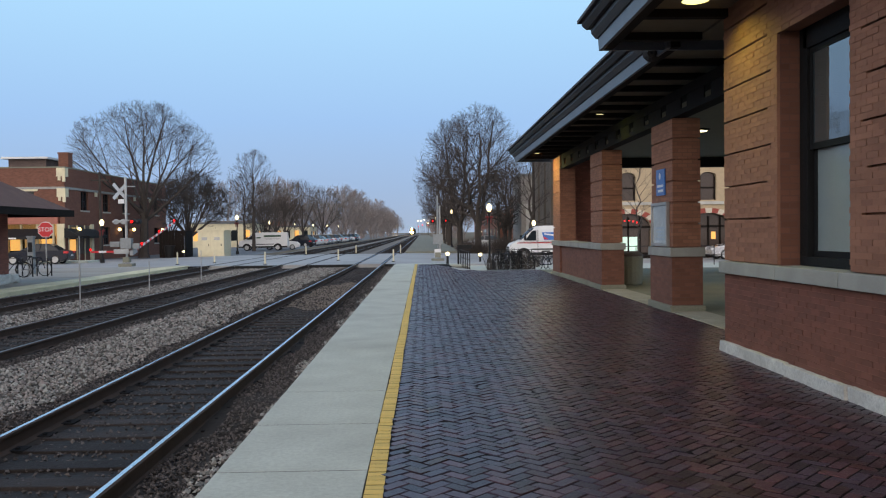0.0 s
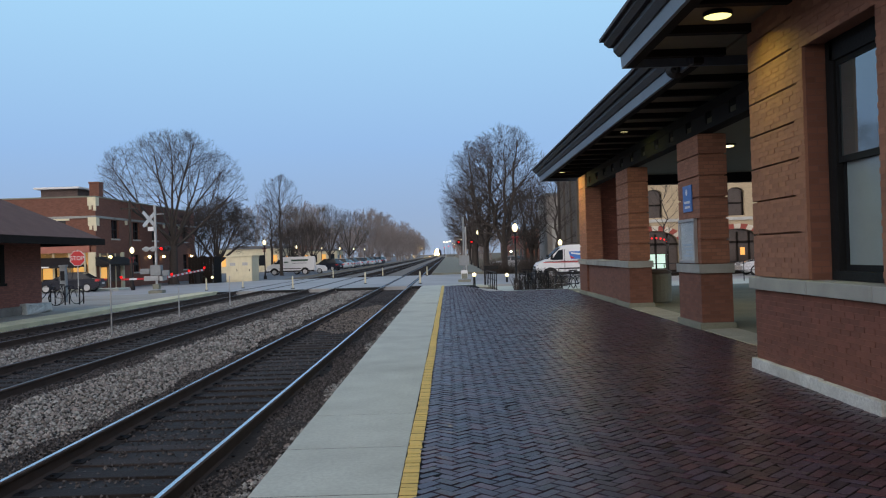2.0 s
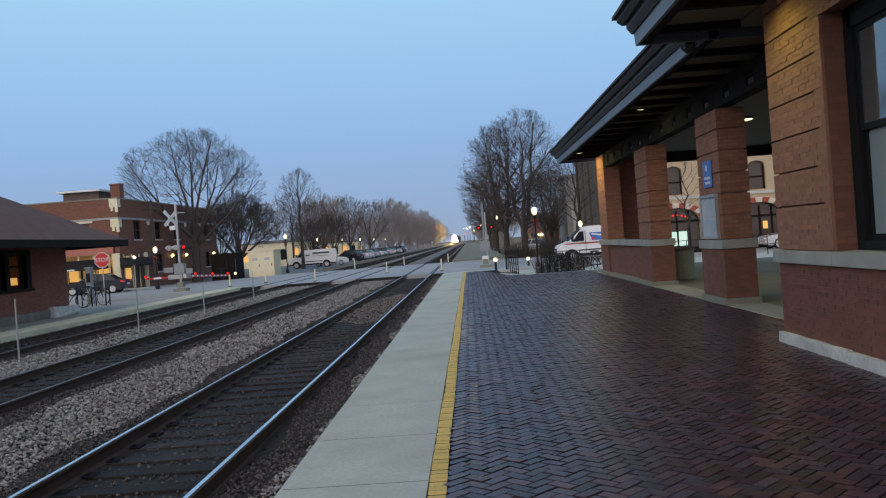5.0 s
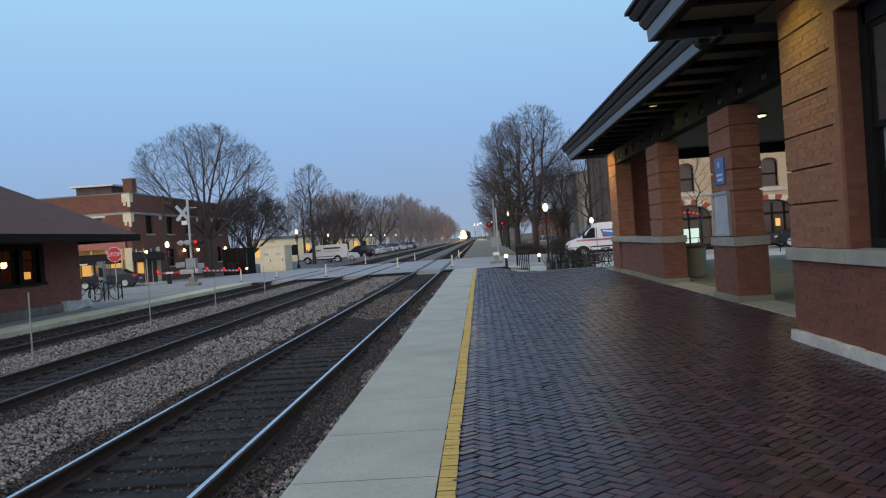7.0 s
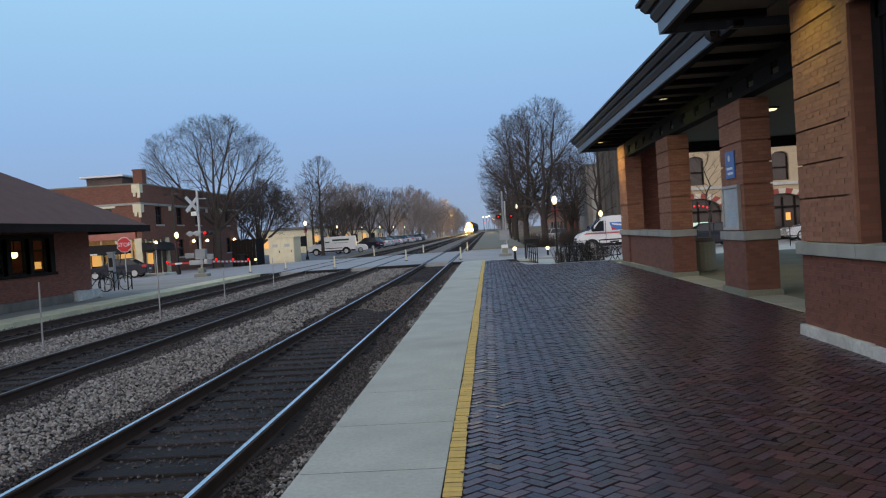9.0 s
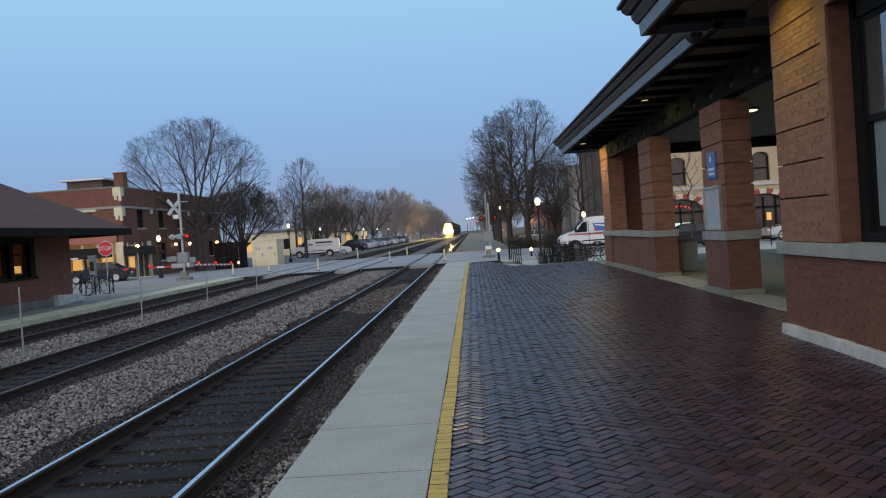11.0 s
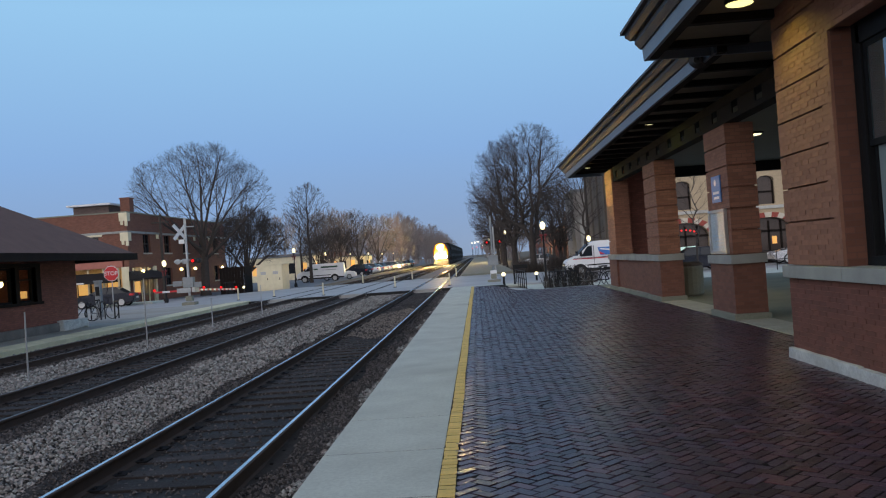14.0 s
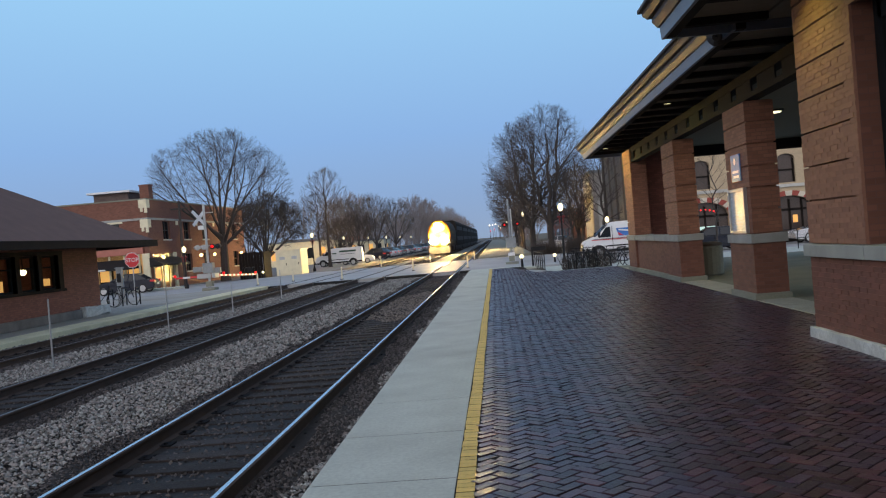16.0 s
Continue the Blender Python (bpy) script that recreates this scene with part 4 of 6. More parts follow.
tagged(raw("far_woods", *far_wood(), far_twig), "brownish grey leafless trees, paled for haze, lining the railway into the distance", "woods", kind="stuff")


# ---- small helpers for street things ----
def bars(parent, x0, x1, y, z0, z1, rows, mat, depth=0.004, face=-1, axis="y"):
    """Unreadable writing as plain bars on a flat face."""
    h = (z1 - z0) / (2 * rows - 1)
    for i in range(rows):
        z = z1 - h * (2 * i + 1)
        q = x1 - (x1 - x0) * (0.0, 0.12, 0.3, 0.05)[i % 4]
        if axis == "y":
            part("lettering", box(x0, q, min(y, y + face * depth), max(y, y + face * depth), z, z + h), mat, parent)
        else:
            part("lettering", box(min(y, y + face * depth), max(y, y + face * depth), x0, q, z, z + h), mat, parent)


def words(text, size, mat, parent, m):
    cu = bpy.data.curves.new("lettering", "FONT")
    cu.body, cu.size, cu.align_x, cu.align_y, cu.extrude = text, size, "CENTER", "CENTER", 0.004
    tmp = bpy.data.objects.new("lettering", cu)
    scene.collection.objects.link(tmp)
    me = bpy.data.meshes.new_from_object(tmp.evaluated_get(bpy.context.evaluated_depsgraph_get()))
    bpy.data.objects.remove(tmp)
    me.materials.clear()
    me.materials.append(mat)
    ob = new("lettering", me)
    ob.parent = parent
    ob.matrix_basis = m
    return ob


# ---- station furniture ----
def info_sign():
    s = thing("platform_sign", (4.975, 17.2, 2.62), "small blue sign with white symbol and writing on the pier", "sign")
    part("panel", box(-0.025, 0.0, -0.3, 0.3, -0.27, 0.27, 0.006), blue_paint, s)
    part("symbol", lathe([(0.02, 0), (0.07, 0.001)], 10, (0, 0, 0)), white_paint, s).matrix_basis = pose(-0.028, 0.02, 0.13, 0, -90, 0)
    bars(s, -0.2, 0.2, -0.025, -0.2, -0.05, 2, white_paint, axis="x")


def poster_case():
    p = thing("poster_case", (4.975, 17.2, 1.75), "glazed timetable case with a pale blue poster", "notice board")
    b = bmesh.new()
    for y0, y1, z0, z1 in ((-0.56, -0.5, -0.45, 0.45), (0.5, 0.56, -0.45, 0.45), (-0.5, 0.5, -0.45, -0.39), (-0.5, 0.5, 0.39, 0.45)):
        bx(b, -0.07, 0.0, y0, y1, z0, z1, 0.005)
    part("frame", b, grey_metal, p)
    part("poster", box(-0.03, -0.01, -0.5, 0.5, -0.39, 0.39), M("poster_paper", (0.5, 0.58, 0.62), 0.25, var=0.2, scale=3, bump=0), p, "pale blue poster")
    bars(p, -0.38, 0.3, -0.03, 0.05, 0.3, 3, M("printing", (0.36, 0.42, 0.46), 0.4, bump=0), axis="x")
    bars(p, -0.3, 0.38, -0.03, -0.32, -0.06, 4, M("blue_printing", (0.3, 0.42, 0.52), 0.4, bump=0), axis="x")


def litter_bin():
    b = thing("litter_bin", (6.2, 24.9, 0), "large round exposed aggregate concrete litter bin", "litter bin")
    part("body", lathe([(0.36, 0.0), (0.4, 0.04), (0.42, 0.8), (0.4, 0.86)], 20), old_concrete, b, smooth=False)
    part("lid", lathe([(0.43, 0.86), (0.43, 0.92), (0.3, 0.97), (0.05, 0.98)], 20), M("brown_lid", (0.09, 0.07, 0.055), 0.6), b)


info_sign(), poster_case(), litter_bin()


def bracket_speaker():
    s = thing("loudspeaker", (3.64, 13.1, 4.5), "dark horn loudspeaker under the canopy eaves", "loudspeaker")
    s.scale = (1.5, 1.5, 1.5)
    part("horn", lathe([(0.04, 0.0), (0.05, 0.06), (0.1, 0.16), (0.11, 0.17)], 12), bark, s).matrix_basis = pose(0, 0, -0.05, 75, 0, 160)
    part("bracket", tube((0, 0, -0.05), (0.15, 0.1, 0.2), 0.015), steel_dark, s)
    part("plate", box(0.1, 0.2, 0.05, 0.15, 0.15, 0.22), steel_dark, s)


bracket_speaker()


# ---- bicycles and racks ----
def bicycle(loc, turn, frame_mat, label):
    b = thing("bicycle", loc, label, "bicycle", "parked bicycles", turn=turn)
    f = bmesh.new()
    pts = dict(rear=(-0.52, 0, 0.34), bb=(-0.06, 0, 0.3), seat=(-0.22, 0, 0.86), head=(0.36, 0, 0.84), fork=(0.54, 0, 0.34))
    for u, v in (("rear", "bb"), ("rear", "seat"), ("bb", "seat"), ("bb", "head"), ("seat", "head"), ("head", "fork")):
        tb(f, pts[u], pts[v], 0.017, n=6)
    part("frame", f, frame_mat, b)
    for x in (-0.52, 0.54):
        w = bmesh.new()
        n = 18
        for i in range(n):
            a, c = 2 * math.pi * i / n, 2 * math.pi * (i + 1) / n
            tb(w, (x + 0.33 * math.cos(a), 0, 0.34 + 0.33 * math.sin(a)), (x + 0.33 * math.cos(c), 0, 0.34 + 0.33 * math.sin(c)), 0.018, n=5)
        wh = part("wheel", w, rubber, b)
        sp = bmesh.new()
        for i in range(8):
            a = 2 * math.pi * i / 8
            tb(sp, (x, 0, 0.34), (x + 0.32 * math.cos(a), 0, 0.34 + 0.32 * math.sin(a)), 0.004, n=3)
        part("spokes", sp, grey_metal, wh)
    part("saddle", box(-0.34, -0.1, -0.06, 0.06, 0.88, 0.94, 0.02), black_paint, b)
    h = bmesh.new()
    tb(h, (0.36, 0, 0.84), (0.33, 0, 1.0), 0.014, n=6), tb(h, (0.33, -0.28, 1.0), (0.33, 0.28, 1.0), 0.013, n=6)
    part("handlebar", h, black_paint, b)


def rack(loc, turn=0):
    r = thing("bicycle_rack", loc, "black steel hoop bicycle rack", "bicycle rack", "bicycle racks", turn=turn)
    b = bmesh.new()
    tb(b, (0, -0.35, 0), (0, -0.35, 0.8), 0.03), tb(b, (0, 0.35, 0), (0, 0.35, 0.8), 0.03), tb(b, (0, -0.37, 0.8), (0, 0.37, 0.8), 0.03)
    part("hoop", b, black_paint, r)


for i, (x, a) in enumerate(((3.4, 70), (3.75, 100), (4.1, 60), (4.5, 12), (5.15, 172), (5.75, 6), (6.4, 176))):
    bicycle((x, 36.6 + 0.2 * (i % 2), ZS + 0.1), a, (black_paint, navy_paint, black_paint)[i % 3], "dark bicycle leaning at the rack beyond the platform")
for x in (3.3, 3.75, 4.2):
    rack((x, 36.9, ZS + 0.1), 25)
setting("bicycle_pad", box(2.5, 7.5, 35.45, 38.2, -0.6, ZS + 0.1), concrete, "concrete pad under the bicycle racks", "pavement")
for y, a in ((36.6, 15), (37.3, 60)):
    bicycle((-17.9 + (y - 36.6), y, -0.12), a, navy_paint, "dark bicycle beside the small depot")
for i in range(4):
    rack((-18.6 + 0.65 * i, 37.6, -0.12), 10)


def meter_pillar():
    m = thing("meter_pillar", (-18.55, 40.0, -0.12), "grey steel parking meter pillar beside the bicycles", "meter")
    part("body", box(-0.14, 0.14, -0.12, 0.12, 0.0, 1.72, 0.03), weathered_metal, m)
    part("cap", box(-0.17, 0.17, -0.15, 0.15, 1.72, 1.8, 0.02), weathered_metal, m)
    part("panel", box(-0.1, 0.1, -0.132, -0.12, 1.05, 1.5), black_paint, m)


meter_pillar()


def hedge():
    h = thing("shrub", (4.3, 39.6, ZS), "dark leafless clipped shrub behind the bicycle racks", "shrub")
    rng = random.Random(8)
    b = bmesh.new()
    for i in range(420):
        p = Vector((rng.uniform(-1.2, 1.0), rng.uniform(-0.4, 0.4), 0))
        q = p + Vector((rng.uniform(-0.35, 0.35), rng.uniform(-0.3, 0.3), rng.uniform(0.5, 1.15) * (1 - 0.25 * abs(p.x))))
        tb(b, p, q, 0.012, 0.005, 3)
    tagged(part("brushwood", b, twig_mat, h), kind="stuff")
    return h


shrub = hedge()
for x, y, z, a, k in ((5.2, 44.6, ZS, 160, 0.9), (4.6, 73.4, LOW, 20, 1.3), (6.9, 74.0, LOW, 80, 1.5), (9.2, 73.6, LOW, 200, 1.4), (4.2, 79.0, LOW, 300, 1.2), (7.8, 79.5, LOW, 130, 1.5)):
    copy_thing(shrub, pose(x, y, z, 0, 0, a) @ Matrix.Scale(k, 4))


def ramp_rail():
    r = thing("handrail", (1.62, 37.4, 0), "dark steel handrail with thin posts along the ramp", "railing")
    for k in range(6):
        y = k * 1.05
        part("post", tube((0.09 * k * -0.4 + 0.5, y, -0.3), (0.09 * k * -0.4 + 0.5, y, 0.72), 0.022), black_paint, r)
    b = bmesh.new()
    for z in (0.72, 0.36):
        tb(b, (0.5, 0, z), (0.32, 5.25, z), 0.022)
    part("rail", b, black_paint, r)
    part("board", box(0.2, 0.95, 6.0, 6.08, 0.75, 0.95), black_paint, r)
    part("board_post", tube((0.25, 6.04, -0.3), (0.25, 6.04, 0.95), 0.05), black_paint, r)


ramp_rail()


def street_railing():
    r = thing("street_railing", (8.6, 44.2, ZS), "black steel railing along the street behind the station", "railing")
    for k in range(9):
        part("post", tube((1.4 * k, 0, 0), (1.4 * k, 0, 1.05), 0.025, n=6), black_paint, r)
    for z in (0.55, 1.03):
        part("rail", tube((0, 0, z), (11.2, 0, z), 0.02, n=6), black_paint, r)


street_railing()
setting("planting_bed", prism([(1.5, 37.2), (2.25, 35.6), (2.3, 43), (1.5, 43)], "z", -0.6, -0.12), grass_dry, "bare earth planting bed beside the ramp", "planting bed")


# ---- lamps ----
def globe_lamp(loc, h, label, bow=False, r=0.145):
    l = thing("street_lamp", loc, label, "street lamp", "globe street lamps")
    part("post", lathe([(0.16, 0), (0.16, 0.25), (0.08, 0.4), (0.055, 0.9), (0.05, h - 0.35), (0.09, h - 0.3), (0.11, h - 0.2)], 10), black_paint, l)
    part("globe", lathe([(0.08, -0.16), (r * 0.9, -0.06), (r * 1.15, 0.06), (r, 0.16), (r * 0.55, 0.26), (0.03, 0.3)], 14, (0, 0, h)), lamp_white, l, "glowing warm white globe", smooth=True)
    if bow:
        b = bmesh.new()
        for s in (-1, 1):
            ball((s * 0.13, -0.08, h - 0.5), 0.11, 8, b, 0.7)
            bx(b, s * 0.05 - 0.03 + s * 0.05, s * 0.05 + 0.03 + s * 0.05, -0.12, -0.06, h - 0.85, h - 0.52)
        part("bow", b, bow_red, l, "red festive bow")
    return l


globe_lamp((3.95, 49.0, LOW), 3.3, "dark street lamp with a lit globe and a red bow", True)
globe_lamp((-18.1, 82, LOW), 3.55, "dark street lamp with a lit globe and a red bow", True)
globe_lamp((-22.9, 60.2, LOW), 2.85, "dark street lamp with a lit globe", True)
globe_lamp((8.7, 64.8, LOW), 2.5, "dark street lamp with a lit globe")
for k in range(7):
    globe_lamp((-21.5 + 0.2 * k, 118 + 22 * k, LOW), 3.5, "lit lamp in the parking lot", r=0.1)
for k in range(5):
    globe_lamp((3.4, 96 + 30 * k, LOW), 4.2 + 0.3 * k, "lit lamp along the far platform", r=0.1)


def bollard_light(loc, h=0.62):
    l = thing("bollard_light", loc, "black bollard with a lit round head", "bollard light")
    part("post", lathe([(0.1, 0), (0.07, 0.06), (0.055, h - 0.15)], 10), black_paint, l)
    part("globe", ball((0, 0, h - 0.06), 0.11, 12), lamp_white, l, smooth=True)


bollard_light((1.3, 43.2, -0.05)), bollard_light((-20.2, 71, LOW)), bollard_light((3.5, 50.5, LOW))


def marker_post(loc, h, cap=False):
    p = thing("marker_post", loc, "thin grey steel marker rod in the ballast", "marker post", "marker posts")
    part("rod", tube((0, 0, -0.1), (0.01, 0, h), 0.022, 0.018, 6), grey_metal, p)
    if cap:
        part("crossbar", box(-0.28, 0.28, -0.01, 0.01, h - 0.02, h + 0.005), steel_dark, p)


for x, y, h in ((-9.1, 16.3, 1.4), (-9.05, 22.2, 1.9), (-9.35, 28.7, 1.05), (-9.3, 35.2, 1.25)):
    marker_post((x, y, -0.26), h, h > 1.8)


def flex_post(loc):
    p = thing("flexible_post", loc, "white plastic delineator post at the level crossing", "delineator post", "crossing posts")
    part("tube", lathe([(0.05, 0), (0.045, 0.7), (0.02, 0.74)], 8), cream_paint, p)
    part("foot", lathe([(0.12, 0), (0.1, 0.04)], 8), rubber, p)


for x, y in ((-14.6, 50), (-9.1, 48.4), (-5.4, 53.6), (-5.6, 70.5), (-1.75, 50.2), (-1.8, 68.5), (-9.6, 69), (-12.9, 52)):
    flex_post((x, y, -0.115))


# ---- crossing signals ----
def crossbuck(loc, h, box_z, flip=1, arms=True):
    s = thing("crossing_signal", loc, "railway crossing signal with white crossbuck, red lamps and grey cabinet", "crossing signal", "crossing signals")
    part("mast", tube((0, 0, 0.3), (0, 0, h), 0.075 if arms else 0.055, n=12), grey_metal if arms else weathered_metal, s)
    part("footing", bx(bx(bmesh.new(), -0.4, 0.4, -0.35, 0.35, -0.1, 0.12, 0.03), -0.18, 0.18, -0.22, 0.22, 0.18, 0.5, 0.02), old_concrete, s)
    if arms:
        for a in (40, -40):
            part("blade", box(-0.62, 0.62, -0.012, 0.012, -0.1, 0.1), white_paint, s).matrix_basis = pose(-0.3, -0.12, h - 0.85, 0, 0, 58) @ pose(0, 0, 0, 0, a * 1.1, 0)
        part("track_plate", box(-0.4, -0.05, -0.14, -0.12, h - 1.55, h - 1.3), white_paint, s)
        part("finial_arm", tube((0, 0, h - 0.55), (0.55, 0, h - 0.55), 0.025), grey_metal, s)
    if arms:
        part("lamp_bar", tube((-0.6, 0, h - 2.55), (0.6, 0, h - 2.55), 0.03), grey_metal, s)
        for x, lens in ((-0.62, grey_metal), (-0.22, grey_metal), (0.42, lamp_red), (0.75, dark_glass)):
            hood = part("lamp_hood", lathe([(0.1, 0), (0.16, 0.05), (0.16, 0.32), (0.14, 0.33)], 12), grey_metal if x < 0 else black_paint, s)
            hood.matrix_basis = pose(x, 0.05, h - 2.62, 90, 0, 0 if x > 0 else 25)
            part("lens", ball((x, -0.3 if x > 0 else -0.28, h - 2.62), 0.09, 10), lens, s)
    c = bmesh.new()
    bx(c, -0.3, 0.32, -0.22, 0.22, box_z, box_z + 0.62, 0.03)
    if arms:
        bx(c, -0.95, -0.38, -0.12, 0.12, box_z + 0.1, box_z + 0.42, 0.04), bx(c, 0.35, 0.75, -0.1, 0.1, box_z - 0.02, box_z + 0.3, 0.03)
    part("gate_machine", c, weathered_metal, s, "grey gate mechanism housing")
    return s


crossbuck((-17.4, 49.5, -0.115), 5.2, 1.0)


def gate(loc, length, n_lamps, label):
    """A barrier arm whose pivot is its origin and which points along y."""
    g = thing("crossing_gate", loc, label, "barrier arm", "crossing gates")
    step = 0.42
    for i in range(int(length / step)):
        part("stripe", box(-0.03, 0.03, 0.3 + i * step, 0.3 + (i + 1) * step - 0.002, -0.055, 0.055), white_paint if i % 2 else red_paint, g)
    for i in range(n_lamps):
        y = 0.3 + length * (0.98 - 0.42 * i)
        part("lamp", ball((0, y, 0.13), 0.08, 10), lamp_red, g, "lit red warning lamp")
    part("hub", box(-0.1, 0.1, -0.5, 0.32, -0.14, 0.14, 0.03), grey_metal, g)
    return g


GATE = (-17.05, 49.7, 0.72)
gate_arm = gate(GATE, 8.2, 3, "red and white striped barrier arm with lit red lamps")
walk_gate = gate((-17.75, 49.3, 0.72), 1.3, 1, "short striped pavement barrier arm with a red lamp")
walk_gate.matrix_basis = pose(-17.75, 49.3, 0.72, 0, 0, 110)


def far_signal():
    s = crossbuck((0.95, 51.6, -0.115), 4.0, 1.0, arms=False)
    tagged(s, "slim crossing signal mast with a grey cabinet beside the platform end")
    part("base_box", box(-0.2, 0.2, -0.2, 0.2, 0.18, 0.7, 0.02), white_paint, s)
    m = thing("crossing_signal", (1.5, 71, LOW), "far crossing signal with two lit red lamps", "crossing signal", "crossing signals")
    part("mast", tube((0, 0, 0), (0, 0, 4.2), 0.07), grey_metal, m)
    part("lamp_bar", tube((-0.6, 0, 2.9), (0.6, 0, 2.9), 0.03), black_paint, m)
    for x in (-0.6, 0.5):
        part("lens", ball((x, -0.1, 2.9), 0.075, 10), lamp_red, m)
        part("backplate", lathe([(0.2, 0), (0.2, 0.02)], 12), black_paint, m).matrix_basis = pose(x, 0.05, 2.9, 90, 0, 0)


far_signal()


def stop_sign():
    s = thing("stop_sign", (-19.2, 43.0, -0.12), "red octagonal stop sign with white border on a post", "stop sign")
    part("post", tube((0, 0.03, 0), (0, 0.03, 2.55), 0.03), grey_metal, s)
    for nm, r, d, m in (("border", 0.42, 0.0, white_paint), ("plate", 0.39, -0.012, red_paint)):
        poly = [(r * math.cos(radians(22.5 + 45 * i)), 2.12 + r * math.sin(radians(22.5 + 45 * i))) for i in range(8)]
        part(nm, prism(poly, "y", d - 0.01, d + 0.008), m, s)
    words("STOP", 0.3, white_paint, s, pose(0, -0.028, 2.12, 90, 0, 0))


stop_sign()


# ---- vehicles ----
def wheel(parent, x, y, r=0.33, w=0.2):
    t = bmesh.new()
    prof = [(r - 0.1, -w / 2), (r - 0.02, -w / 2), (r, -w / 2 + 0.03), (r, w / 2 - 0.03), (r - 0.02, w / 2), (r - 0.1, w / 2)]
    lathe(prof, 20, bm=t)
    wh = part("wheel", t, rubber, parent)
    wh.matrix_basis = pose(x, y, r, 90, 0, 0)
    b = lathe([(0.05, -w / 2 - 0.006), (r - 0.1, -w / 2 - 0.008), (r - 0.09, w / 2 + 0.008), (0.05, w / 2 + 0.006)], 10)
    part("rim", b, grey_metal, wh)


def shell(profile, half, tuck, bm=None):
    """A side profile (x, z) drawn across, narrower where it stands higher than the belt line."""
    bm = bm or bmesh.new()
    A = [bm.verts.new((x, -half + tuck(z), z)) for x, z in profile]
    B = [bm.verts.new((x, half - tuck(z), z)) for x, z in profile]
    n = len(profile)
    bm.faces.new(A[::-1]), bm.faces.new(B)
    for i in range(n):
        j = (i + 1) % n
        bm.faces.new((A[i], A[j], B[j], B[i]))
    bmesh.ops.recalc_face_normals(bm, faces=bm.faces)
    bmesh.ops.bevel(bm, geom=list(bm.edges), offset=0.035, segments=2, affect="EDGES")
    return bm


def car(loc, turn, paint, label, group="parked cars", suv=False):
    """Faces along +x."""
    c = thing("car", loc, label, "car", group, turn=turn)
    k = 0.28 if suv else 0.0
    body = [(-2.25, 0.35), (-2.3, 0.62), (-2.2, 0.92 + k * 0.4), (-1.7, 0.98 + k * 0.4), (1.0, 0.98 + k * 0.3), (2.0, 0.82 + k * 0.4), (2.25, 0.6), (2.25, 0.32), (1.75, 0.24), (-1.8, 0.24)]
    part("body", shell(body, 0.9, lambda z: 0.04 if z > 0.9 else 0.0), paint, c, smooth=False)
    top = 1.44 + k
    cab = [(-1.75 - k, 0.94 + k * 0.4), (-1.05 - 2 * k, top - 0.03), (-0.6, top), (0.15, top - 0.02), (1.05, 0.95 + k * 0.3)]
    part("cabin", shell(cab, 0.84, lambda z: 0.2 * max(0, (z - 0.95) / 0.5)), dark_glass, c, "dark window glass")
    part("roof", box(-1.0 - 1.6 * k, 0.15, -0.62, 0.62, top - 0.03, top + 0.015, 0.02), paint, c)
    for s in (-1, 1):
        part("pillar", tube((-0.35, s * 0.82, 0.98), (-0.42, s * 0.66, top), 0.035, n=6), paint, c)
        part("tail_light", box(-2.3, -1.98, s * 0.76 - 0.16, s * 0.76 + 0.16, 0.76, 0.92, 0.03), red_paint, c, "red tail light")
        part("headlight", box(2.12, 2.24, s * 0.7 - 0.15, s * 0.7 + 0.15, 0.62, 0.74, 0.02), white_paint, c)
        part("mirror", box(0.6, 0.75, s * 0.95 - 0.07, s * 0.95 + 0.07, 0.95, 1.08, 0.02), paint, c)
        for x in (-1.4, 1.4):
            wheel(c, x, s * 0.8)
    part("number_plate", box(-2.33, -2.3, -0.25, 0.25, 0.55, 0.68), white_paint, c)
    return c


